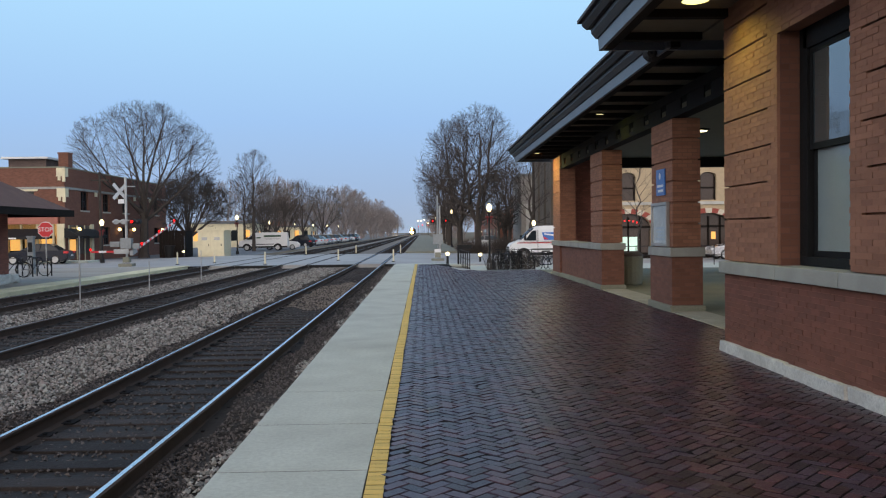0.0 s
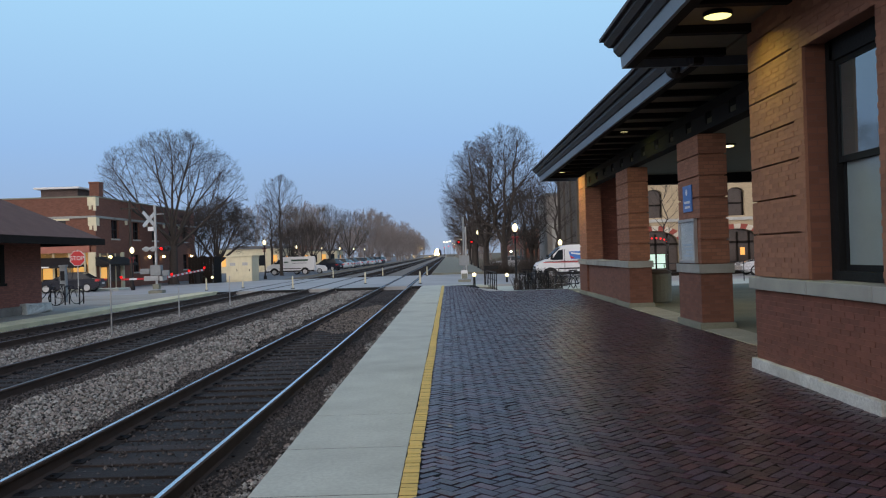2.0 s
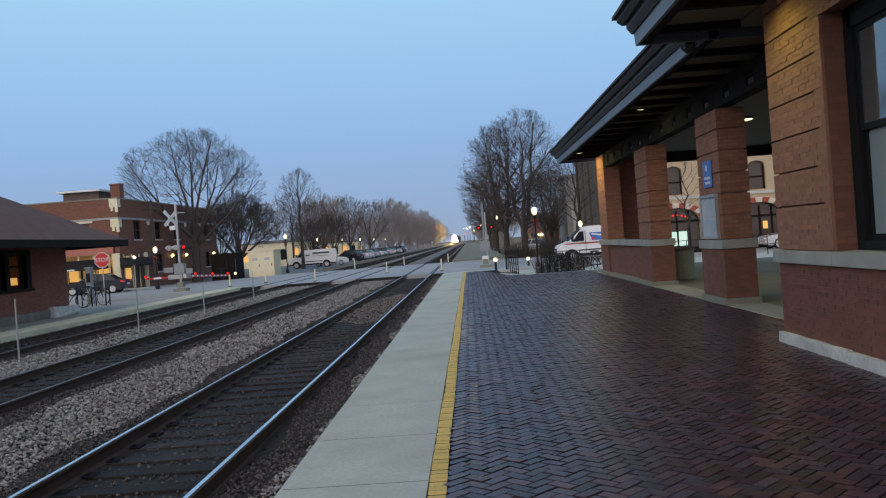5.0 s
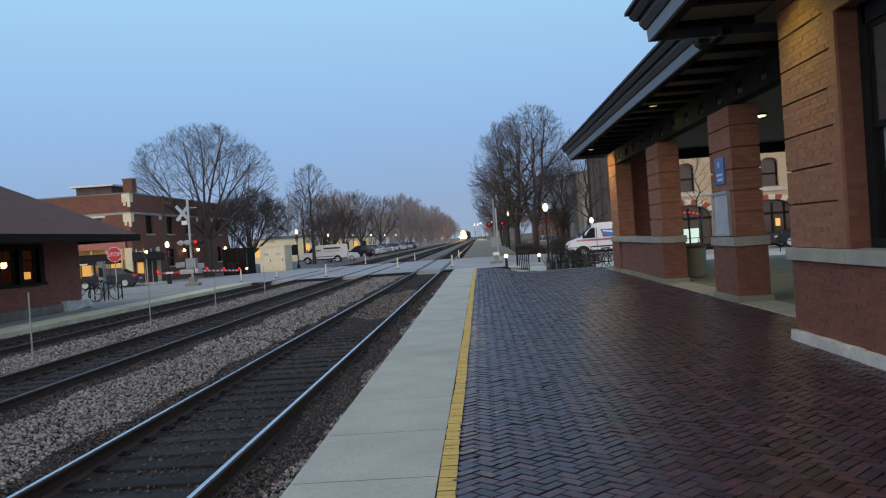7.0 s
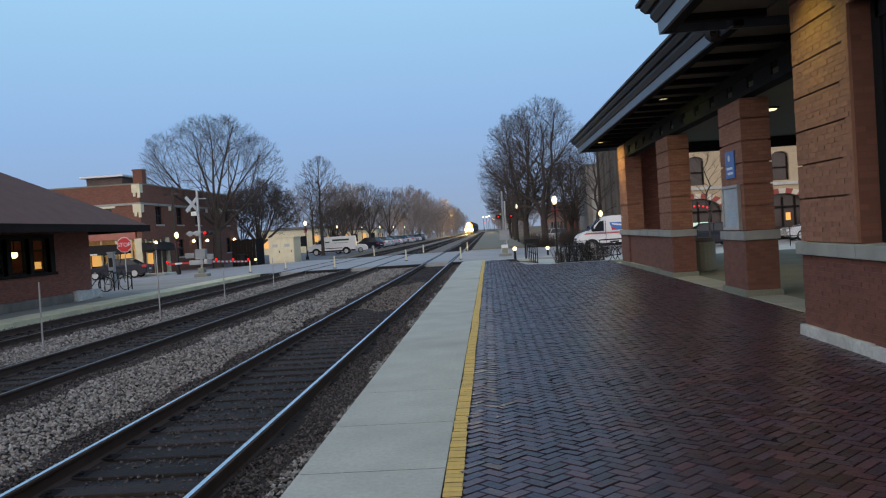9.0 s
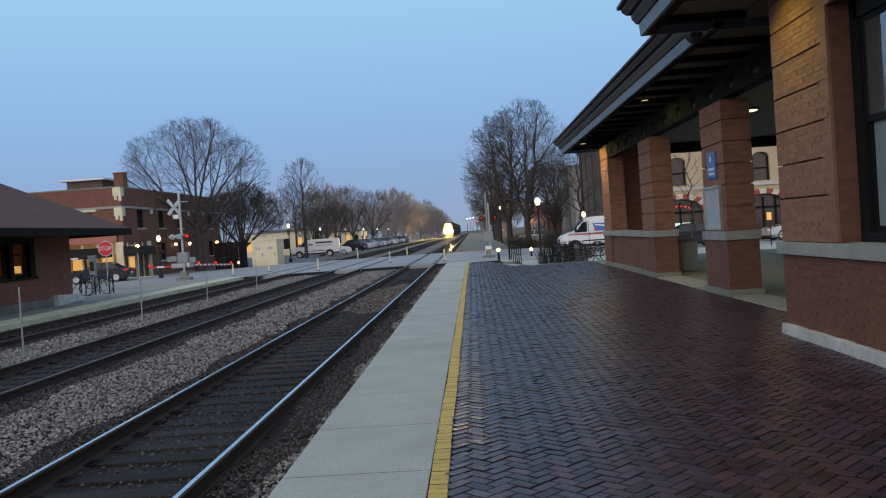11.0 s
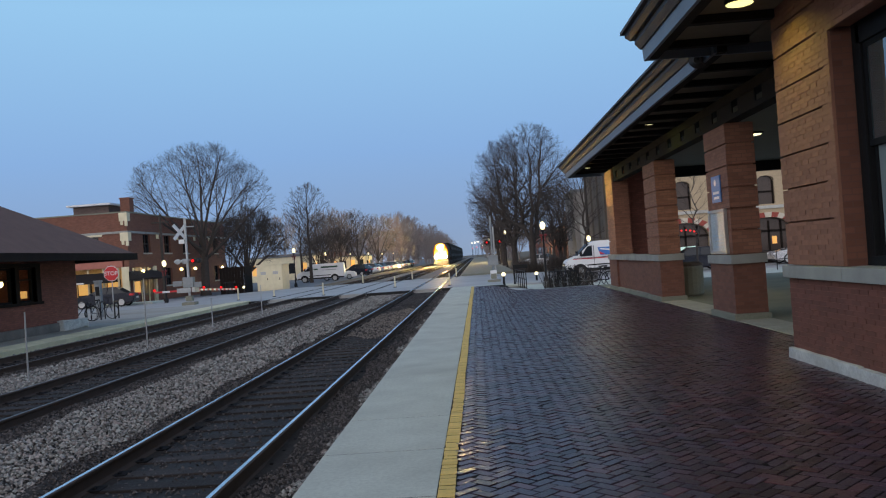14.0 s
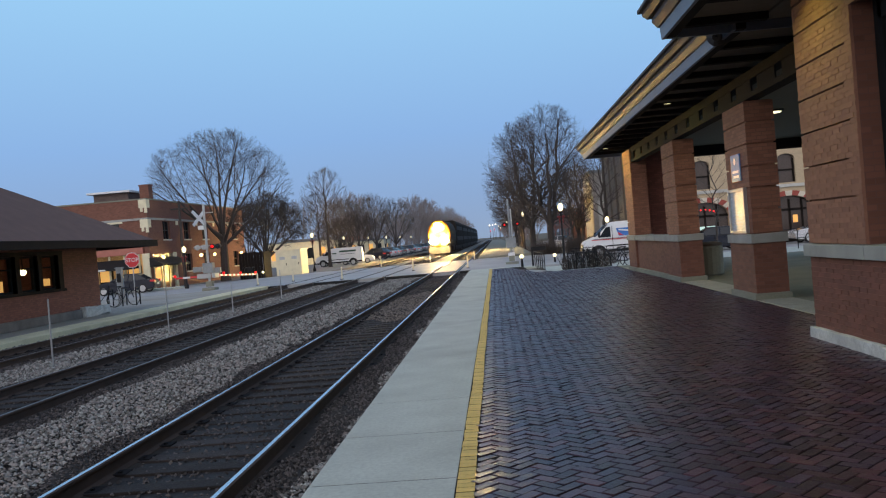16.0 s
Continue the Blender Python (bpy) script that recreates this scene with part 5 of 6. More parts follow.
def van(loc, turn, label, stripes, length=5.6, h=2.3):
    """Cab along +x: a short sloping bonnet, a raked windscreen and a tall square body."""
    v = thing("van", loc, label, "van", "vans", turn=turn)
    b, f = -length / 2, length / 2
    body = [(b, 0.42), (b - 0.02, 1.2), (b + 0.05, h - 0.1), (b + 0.16, h), (f - 2.3, h), (f - 1.95, h - 0.03), (f - 1.72, h - 0.14), (f - 0.78, 1.36), (f - 0.2, 1.16), (f - 0.04, 0.98), (f, 0.7), (f - 0.05, 0.42), (f - 0.3, 0.34), (b + 0.1, 0.34)]
    part("body", shell(body, 0.99, lambda z: 0.12 * max(0, (z - 1.2) / 1.1) ** 1.5), white_paint, v, "white painted van body")
    part("windscreen", prism([(f - 1.64, h - 0.18), (f - 0.83, 1.38), (f - 0.79, 1.4), (f - 1.6, h - 0.15)], "y", -0.82, 0.82), dark_glass, v)

    def on_side(name, poly, y0, y1, material, text=""):
        for q in (-1, 1):
            part(name, prism(poly, "y", min(q * y0, q * y1), max(q * y0, q * y1)), material, v, text)

    on_side("side_window", [(f - 1.78, 1.33), (f - 1.02, 1.33), (f - 1.16, 1.5), (f - 1.5, h - 0.34), (f - 1.78, h - 0.3)], 0.9, 0.995, dark_glass)
    on_side("door_seam", [(f - 1.9, 0.5), (f - 1.875, 0.5), (f - 1.875, h - 0.3), (f - 1.9, h - 0.3)], 0.9, 0.994, black_paint)
    on_side("sill_trim", [(b + 0.05, 0.36), (f - 0.1, 0.36), (f - 0.1, 0.52), (b + 0.05, 0.52)], 0.95, 1.005, black_paint)
    on_side("rub_strip", [(b + 1.6, 0.72), (f - 1.5, 0.72), (f - 1.5, 0.8), (b + 1.6, 0.8)], 0.95, 1.005, black_paint)
    on_side("headlight", [(f - 0.62, 1.0), (f - 0.08, 0.9), (f - 0.05, 1.0), (f - 0.35, 1.17)], 0.7, 0.97, grey_metal)
    for x in (b + 1.15, f - 0.95):
        ring = [(x + 0.5 * math.cos(math.pi * k / 10), 0.36 + 0.5 * math.sin(math.pi * k / 10)) for k in range(11)]
        on_side("wheel_arch", ring, 0.93, 1.0, black_paint)
        for q in (-1, 1):
            wheel(v, x, q * 0.9, 0.36, 0.24)
    for q in (-1, 1):
        part("mirror", box(f - 1.1, f - 0.95, q * 1.12 - 0.1, q * 1.12 + 0.1, 1.36, 1.68, 0.03), black_paint, v)
    if stripes == "mail":
        on_side("red_stripe", [(b + 0.1, 1.16), (f - 0.5, 1.16), (f - 0.5, 1.2), (b + 0.1, 1.2)], 0.93, 0.996, red_paint)
        on_side("blue_stripe", [(b + 0.1, 1.22), (f - 0.6, 1.22), (f - 0.6, 1.245), (b + 0.1, 1.245)], 0.93, 0.995, navy_paint)
        on_side("emblem", [(f - 3.6, 1.36), (f - 2.3, 1.36), (f - 2.15, 1.86), (f - 3.6, 1.86)], 0.9, 0.985, blue_paint, "blue emblem panel")
        on_side("emblem_band", [(f - 3.55, 1.5), (f - 2.3, 1.72), (f - 2.3, 1.8), (f - 3.55, 1.64)], 0.9, 0.99, white_paint)
        on_side("emblem_tip", [(f - 2.6, 1.4), (f - 2.3, 1.4), (f - 2.24, 1.6)], 0.9, 0.992, red_paint)
    else:
        on_side("logo_panel", [(b + 0.75, 1.62), (b + 2.75, 1.62), (b + 2.75, 1.82), (b + 0.75, 1.82)], 0.9, 0.975, dark_green, "dark green lettering shape")
        on_side("logo_panel", [(b + 0.9, 1.35), (b + 2.6, 1.35), (b + 2.6, 1.41), (b + 0.9, 1.41)], 0.9, 0.985, silver_paint)
        on_side("logo_panel", [(f - 2.6, 1.45), (f - 2.1, 1.45), (f - 2.1, 1.6), (f - 2.6, 1.6)], 0.9, 0.985, dark_green)
    part("bumper", box(f - 0.2, f + 0.06, -0.95, 0.95, 0.36, 0.72, 0.05), black_paint, v)
    part("grille", box(f - 0.06, f + 0.012, -0.55, 0.55, 0.78, 0.94, 0.02), black_paint, v)
    return v


van((8.5, 55.5, LOW), 180, "white mail van with blue emblem and red stripe", "mail")
van((-18.9, 100, LOW), 184, "white delivery van with dark lettering at the parking lot", "firm", 5.7, 2.15)
car((-17.5, 104, LOW), 4, white_paint, "white estate car parked behind the delivery van", suv=True)
car((-17.9, 122, LOW), 160, navy_paint, "very dark blue estate car in the parking lot", suv=True)
car((-27.5, 60.3, LOW), 187, navy_paint, "very dark blue sedan parked before the corner shop")
car((20.6, 53.2, LOW), 180, silver_paint, "silver sedan parked on the street behind the station")
car((7.2, 97, LOW), 150, silver_paint, "silver sedan parked under the street trees")
passing = car((40, 48.0, LOW), 180, navy_paint, "dark blue car driving along the street behind the station", "moving cars")
paints = (white_paint, silver_paint, silver_paint, white_paint, navy_paint, white_paint, silver_paint)
protos = {}
for i in range(16):
    p = paints[(i * 3) % 7]
    nm = ("white", "silver", "silver", "white", "navy", "white", "silver")[(i * 3) % 7]
    m = pose(-17.9 - 0.25 * math.sin(i * 2.2), 129 + 5.6 * i, LOW, 0, 0, 90 + 70 + 8 * math.sin(i))
    if (nm, i % 2) not in protos:
        protos[nm, i % 2] = car((0, 0, 0), 0, p, nm + (" estate car" if i % 2 else " sedan") + " in the parking lot beside the railway", suv=bool(i % 2))
        protos[nm, i % 2].matrix_basis = m
    else:
        copy_thing(protos[nm, i % 2], m)


# ---- small depot across the tracks ----
def depot():
    d = thing("depot", (0, 0, 0), "small dark brick depot with a low brown hipped roof", "depot building", kind="structure")
    x0, x1, y0, y1 = -23.5, -15.8, -8.0, 32.2
    wins = [(24.0, 25.15), (25.4, 26.5), (26.75, 27.85), (28.1, 29.2), (10, 11), (16, 17)]
    zs = (1.08, 2.3)
    b = bmesh.new()
    ys = [y0] + sorted(v for w in wins for v in w) + [y1]
    for a, c in zip(ys[::2], ys[1::2]):
        bx(b, x1 - 0.35, x1, a, c, 0.2, 2.6)
    for a, c in wins:
        bx(b, x1 - 0.35, x1, a, c, 0.2, zs[0]), bx(b, x1 - 0.35, x1, a, c, zs[1], 2.6)
    bx(b, x0, x1 - 0.35, y1 - 0.35, y1, 0.2, 2.6), bx(b, x0, x1 - 0.35, y0, y0 + 0.35, 0.2, 2.6), bx(b, x0, x0 + 0.35, y0 + 0.35, y1 - 0.35, 0.2, 2.6)
    part("wall", b, brick_dark_far, d)
    part("plinth", bx(bx(bmesh.new(), x1 - 0.3, x1 + 0.1, y0, y1 + 0.1, -0.12, 0.2, 0.04), x0, x1 - 0.3, y1 - 0.3, y1 + 0.1, -0.12, 0.2, 0.04), dark_plinth, d, "rough grimy grey stone plinth")
    block = box(x1 - 0.2, x1 + 0.24, y1 - 1.7, y1 + 0.25, -0.12, 0.24, 0.05)
    bmesh.ops.subdivide_edges(block, edges=[e for e in block.edges if e.calc_length() > 0.25], cuts=7)
    for v in block.verts:
        v.co += 0.1 * noise.noise_vector(v.co * 2.3) + 0.03 * noise.noise_vector(v.co * 9)
    part("corner_stone", block, rough_stone, d, "rough pale corner stone")
    part("floor", box(x0, x1, y0, y1, -0.12, 0.0), old_concrete, d)
    part("ceiling", box(x0, x1, y0, y1, 2.6, 2.66), plaster, d)
    for a, c in wins:
        w = part("window", box(x1 - 0.2, x1 - 0.17, a, c, zs[0], zs[1]), clear_glass("depot_pane"), d)
        w.visible_shadow = False
        f = bmesh.new()
        for q in ((a, a + 0.07), (c - 0.07, c)):
            bx(f, x1 - 0.24, x1 - 0.12, q[0], q[1], zs[0], zs[1])
        for q in ((zs[0], zs[0] + 0.07), (zs[1] - 0.07, zs[1]), (1.85, 1.9)):
            bx(f, x1 - 0.24, x1 - 0.12, a + 0.07, c - 0.07, q[0], q[1])
        part("window_frame", f, frame_black, w)
    for a, c in ((23.75, 24.0), (25.15, 25.4), (26.5, 26.75), (27.85, 28.1), (29.2, 29.5)):
        part("mullion", box(x1 - 0.25, x1 + 0.03, a, c, 0.98, 2.42, 0.01), wood_dark, d, "dark timber mullion")
    part("lintel", box(x1 - 0.02, x1 + 0.034, 23.75, 29.5, 2.3, 2.44), wood_dark, d, "dark timber lintel")
    part("sill", box(x1 - 0.3, x1 + 0.08, 23.7, 29.55, 0.98, 1.08), wood_dark, d, "dark timber sill")
    # hipped roof with a wide overhang
    e, zr, k = 1.9, 2.66, 0.57
    X0, X1, Y0, Y1 = x0 - e, x1 + e, y0 - e, y1 + 1.4
    run = (X1 - X0) / 2
    r = bmesh.new()
    P = [r.verts.new(p) for p in ((X0, Y0, zr), (X1, Y0, zr), (X1, Y1, zr), (X0, Y1, zr), ((X0 + X1) / 2, Y0 + run, zr + k * run), ((X0 + X1) / 2, Y1 - run, zr + k * run))]
    for f in ((0, 1, 4), (1, 2, 5, 4), (2, 3, 5), (3, 0, 4, 5), (3, 2, 1, 0)):
        r.faces.new([P[i] for i in f])
    part("roof", r, shingle, d, "brown shingled hipped roof")
    g = bmesh.new()
    bx(g, X1 - 0.12, X1 + 0.03, Y0, Y1 + 0.03, zr - 0.24, zr + 0.02), bx(g, X0, X1 - 0.12, Y1 - 0.12, Y1 + 0.03, zr - 0.24, zr + 0.02)
    part("fascia", g, wood_dark, d, "dark eaves board")
    part("soffit", box(x1, X1 - 0.12, Y0, Y1 - 0.12, zr - 0.06, zr - 0.02), wood_dark, d)
    bulb = thing("hanging_lamp", (-17.2, 29.3, 1.78), "lit warm lamp inside the depot", "hanging lamp", "depot lamps")
    part("globe", ball((0, 0, 0), 0.13, 12), lamp_warm, bulb)
    part("stem", tube((0, 0, 0.1), (0, 0, 0.7), 0.02), black_paint, bulb)
    copy_thing(bulb, pose(-19.4, 25.0, 1.9)), copy_thing(bulb, pose(-20.6, 30.2, 1.95))
    part("notice", box(-17.3, -16.5, 30.6, 30.65, 1.2, 1.47), shop_glow, d, "lit orange display")
    part("notice", box(-19.5, -18.2, 29.6, 29.65, 1.1, 1.5), shop_glow, d, "lit orange display")
    la = bpy.data.lights.new("depot_light", "POINT")
    la.energy, la.color, la.shadow_soft_size = 20, (1, 0.66, 0.3), 0.15
    new("depot_light", la).location = (-18.0, 27.4, 1.6)
    setting("depot_edge", box(-14.1, -13.0, -60, 46.9, -0.7, -0.08, 0.015), depot_kerb, "faded yellowish concrete platform edge by the depot", "platform edge")


depot()


# ---- brick corner building ----
def corner_building():
    b = thing("corner_building", (0, 0, 0), "two-storey red brick corner building with cream terracotta trim and a shop", "building", kind="structure")
    X1, Y0, Y1, H = -27.1, 64.0, 89.0, 6.85
    X0 = -48.0
    core = bmesh.new()
    ewins = [(67.0, 68.5), (71.6, 73.1), (76.2, 77.7), (80.8, 82.3), (85.0, 86.5)]
    ys = [Y0] + [v for w in ewins for v in w] + [Y1]
    for a, c in zip(ys[::2], ys[1::2]):
        bx(core, X1 - 0.4, X1, a, c, LOW, H)
    for a, c in ewins:
        for z0, z1 in ((LOW, 0.9), (2.4, 3.7), (5.2, H)):
            bx(core, X1 - 0.4, X1, a, c, z0, z1)
    swins = [(-31.6, -29.4), (-37.0, -34.6), (-42, -40)]
    xs = [X0] + sorted(v for w in swins for v in w) + [X1 - 0.4]
    for a, c in zip(xs[::2], xs[1::2]):
        bx(core, a, c, Y0, Y0 + 0.4, 3.2, H)
    for a, c in swins:
        bx(core, a, c, Y0, Y0 + 0.4, 3.2, 3.75), bx(core, a, c, Y0, Y0 + 0.4, 5.1, H)
    bx(core, X0, X1 - 0.4, Y1 - 0.4, Y1, LOW, H)
    bx(core, X0, X0 + 0.4, Y0 + 0.4, Y1 - 0.4, LOW, H)
    part("wall", core, brick_red_far, b)
    part("roof", box(X0 + 0.4, X1 - 0.4, Y0 + 0.4, Y1 - 0.4, H - 0.6, H - 0.5), asphalt, b)
    part("coping", bx(bx(bmesh.new(), X1 - 0.45, X1 + 0.05, Y0 - 0.05, Y1, H, H + 0.1), X0, X1 - 0.45, Y0 - 0.05, Y0 + 0.45, H, H + 0.1), old_concrete, b)
    part("string_course", bx(bx(bmesh.new(), X1, X1 + 0.08, Y0 - 0.08, Y1, 5.25, 5.42), X0, X1, Y0 - 0.08, Y0, 5.25, 5.42), band_stone, b, "grey stone string course")
    for z in (H - 0.85, 4.45):
        t = bmesh.new()
        bx(t, X1 - 0.55, X1 + 0.1, Y0 - 0.1, Y0 + 0.02, z + 0.2, z + 0.85), bx(t, X1 - 0.02, X1 + 0.1, Y0 + 0.02, Y0 + 0.5, z + 0.2, z + 0.85)
        bx(t, X1 - 0.45, X1 - 0.25, Y0 - 0.1, Y0 + 0.0, z - 0.1, z + 0.2), bx(t, X1 - 0.12, X1 + 0.1, Y0 - 0.1, Y0 + 0.0, z - 0.2, z + 0.2)
        part("terracotta_block", t, cream_paint, b, "cream terracotta corner ornament")
    for y in (70, 74.7, 79.3, 83.7):
        part("terracotta_block", box(X1 + 0.001, X1 + 0.09, y - 0.2, y + 0.2, 4.9, 5.25), cream_paint, b)
    part("chimney", bx(bx(bmesh.new(), X1 - 1.05, X1 - 0.3, Y0 + 1.5, Y0 + 2.3, H - 0.5, 8.05), X1 - 1.1, X1 - 0.25, Y0 + 1.45, Y0 + 2.35, 8.05, 8.17), brick_red_far, b, "square brick chimney")
    part("stair_house", box(-33.2, -30.2, 68.0, 73, H - 0.5, 7.9), coursed("coursed_grey_brown_brick", (0.13, 0.095, 0.085), (0.09, 0.07, 0.065)), b)
    part("stair_house_roof", box(-33.6, -29.9, 67.6, 73.4, 7.9, 8.05), white_paint, b, "white roof slab")
    for lo, hi, wl_ in ((0.9, 2.4, ewins), (3.7, 5.2, ewins)):
        for a, c in wl_:
            if lo < 1 and a < 68:
                continue
            w = part("window", box(X1 - 0.28, X1 - 0.24, a, c, lo, hi), dark_glass, b)
            f = bmesh.new()
            for q in ((a, a + 0.09), ((a + c) / 2 - 0.05, (a + c) / 2 + 0.05), (c - 0.09, c)):
                bx(f, X1 - 0.24, X1 - 0.16, q[0], q[1], lo, hi)
            bx(f, X1 - 0.24, X1 - 0.165, a + 0.09, c - 0.09, (lo + hi) / 2 - 0.04, (lo + hi) / 2 + 0.04)
            part("frame", f, black_paint, w)
            part("sill", box(X1 - 0.2, X1 + 0.08, a - 0.1, c + 0.1, lo - 0.12, lo), limestone, w)
    for a, c in swins:
        w = part("window", box(a, c, Y0 + 0.22, Y0 + 0.26, 3.75, 5.1), dark_glass, b)
        f = bmesh.new()
        for q in ((a, a + 0.1), ((a + c) / 2 - 0.06, (a + c) / 2 + 0.06), (c - 0.1, c)):
            bx(f, q[0], q[1], Y0 + 0.14, Y0 + 0.22, 3.75, 5.1)
        part("frame", f, black_paint, w)
        part("lintel", box(a - 0.3, c + 0.3, Y0 - 0.06, Y0 + 0.02, 5.1, 5.4), cream_paint, w, "cream stone lintel")
    # shop front
    part("fascia_board", box(X0, X1 - 0.5, Y0 - 0.12, Y0 + 0.3, 2.6, 3.2), M("pink_signboard", (0.38, 0.14, 0.1), 0.6), b, "dull red shop fascia")
    for x in (-27.4, -33.4, -38.5):
        part("pilaster", box(x - 0.28, x + 0.28, Y0 - 0.15, Y0 + 0.35, LOW, 2.6, 0.02), cream_paint, b, "cream shop pilaster")
    for a, c in ((-32.9, -28.05), (-38.0, -33.9)):
        sh = part("shop_window", box(a, c, Y0 + 0.12, Y0 + 0.15, 0.25, 2.6), clear_glass("shop_pane"), b)
        sh.visible_shadow = False
        part("stall_riser", box(a, c, Y0 + 0.05, Y0 + 0.3, LOW, 0.25), frame_black, sh)
        f = bmesh.new()
        n = 4
        for i in range(n + 1):
            x = a + (c - a) * i / n
            bx(f, x - 0.06, x + 0.06, Y0 + 0.06, Y0 + 0.2, 0.25, 2.6)
        part("mullions", f, cream_paint, sh)
    for a, c in ((-38.2, -28.3),):
        aw = part("awning", prism([(Y0 - 1.3, 1.62), (Y0 - 1.3, 1.45), (Y0 - 0.12, 1.45), (Y0 - 0.12, 2.25)], "x", a, c), black_paint, b, "black canvas shop awning")
        n = 4
        for i in range(n):
            x = a + 1.2 + i * (c - a - 2) / max(n, 1)
            part("lettering", box(x, x + (0.9 if n > 1 else 0.6), Y0 - 1.315, Y0 - 1.3, 1.48, 1.59), white_paint, aw)
    part("awning", prism([(X1 + 1.2, 1.66), (X1 + 1.2, 1.5), (X1 + 0.05, 1.5), (X1 + 0.05, 2.25)], "y", Y0 - 0.3, 69.3), black_paint, b, "black canvas shop awning")
    flank = part("shop_window", box(X1 + 0.004, X1 + 0.03, Y0 + 0.5, 68.6, 0.25, 2.5), dull_glass, b)
    f = bmesh.new()
    for y in (64.5, 66.0, 67.5, 68.6):
        bx(f, X1 + 0.03, X1 + 0.09, y - 0.06, y + 0.06, LOW, 2.5)
    part("mullions", f, cream_paint, flank)
    part("lit_panel", box(X1 + 0.031, X1 + 0.04, 64.7, 65.8, 0.5, 1.4), shop_glow, flank, "glowing orange panel")
    part("pilaster", box(X1 - 0.1, X1 + 0.14, 68.75, 69.2, LOW, 2.6, 0.02), cream_paint, b, "cream shop pilaster")
    part("back_wall", box(X0 + 0.4, X1 - 0.4, Y0 + 4.0, Y0 + 4.2, LOW, 3.2), M("shop_back", (0.6, 0.4, 0.2), 0.8), b)
    part("shop_ceiling", box(X0 + 0.4, X1 - 0.4, Y0 + 0.4, Y0 + 4.2, 3.0, 3.2), plaster, b)
    for x in (-29.2, -31.6, -34.8, -36.8):
        s = thing("display_case", (x, Y0 + 1.6, LOW), "lit orange display inside the shop", "display case", "shop displays")
        part("case", box(-0.5, 0.5, 0, 0.4, 0.0, 2.0, 0.02), wood_dark, s)
        part("lit_panel", box(-0.42, 0.42, -0.02, 0.0, 0.9, 1.8), shop_glow, s, "glowing orange panel")
    for x in (-30, -35):
        la = bpy.data.lights.new("shop_light", "AREA")
        la.energy, la.color, la.size = 70, (1.0, 0.72, 0.35), 2.0
        new("shop_light", la).location = (x, Y0 + 2.2, 2.9)
    for y in (66.0, 74.7, 78.4, 86.9):
        s = thing("wall_lamp", (X1 + 0.25, y, 2.2), "lit round lamp on the brick wall", "wall lamp", "wall lamps")
        part("globe", ball((0, 0, 0), 0.14, 10), lamp_warm, s)
        part("arm", tube((-0.25, 0, 0.1), (0, 0, 0.12), 0.03), black_paint, s)
    setting("sidewalk_west", box(-60, -24.6, 61.8, 64.0, -0.7, LOW + 0.14, 0.02), concrete, "concrete sidewalk before the corner shop", "pavement")


corner_building()


def enclosure():
    e = thing("timber_enclosure", (-21.9, 73.5, LOW), "dark brown boarded enclosure beside the road", "enclosure")
    for i in range(8):
        part("board", box(-1.1 + i * 0.27, -1.1 + i * 0.27 + 0.255, -0.03 + 0.008 * (i % 2), 0.02, 0.0, 2.35 + 0.03 * (i % 3)), wood_dark, e)
    part("side", box(1.07, 1.15, 0.03, 2.4, 0, 2.35), wood_dark, e)
    bin_ = thing("wheeled_bin", (-21.6, 71.6, LOW), "black wheeled refuse bin", "refuse bin")
    part("body", lathe([(0.32, 0.05), (0.42, 1.0)], 8), black_paint, bin_)
    part("lid", box(-0.42, 0.42, -0.42, 0.45, 1.0, 1.08, 0.02), black_paint, bin_)


enclosure()


def relay_hut():
    h = thing("relay_hut", (-17.8, 70.6, LOW), "cream metal railway equipment hut with doors and vents", "equipment hut")
    part("body", box(-1.1, 1.1, 0, 2.6, 0.12, 2.25, 0.03), cream_paint, h)
    part("roof", box(-1.18, 1.18, -0.08, 2.68, 2.25, 2.36, 0.03), cream_paint, h)
    part("base", box(-1.15, 1.15, -0.05, 2.65, 0, 0.12), old_concrete, h)
    for x in (-1.0, 0.05):
        d = part("door", box(x, x + 0.95, -0.03, -0.001, 0.25, 2.1, 0.008), cream_paint, h)
        part("vent", box(x + 0.25, x + 0.7, -0.045, -0.03, 1.5, 1.75), grey_metal, d)
        part("handle", box(x + 0.8, x + 0.85, -0.06, -0.03, 1.0, 1.2), steel_dark, d)


relay_hut()


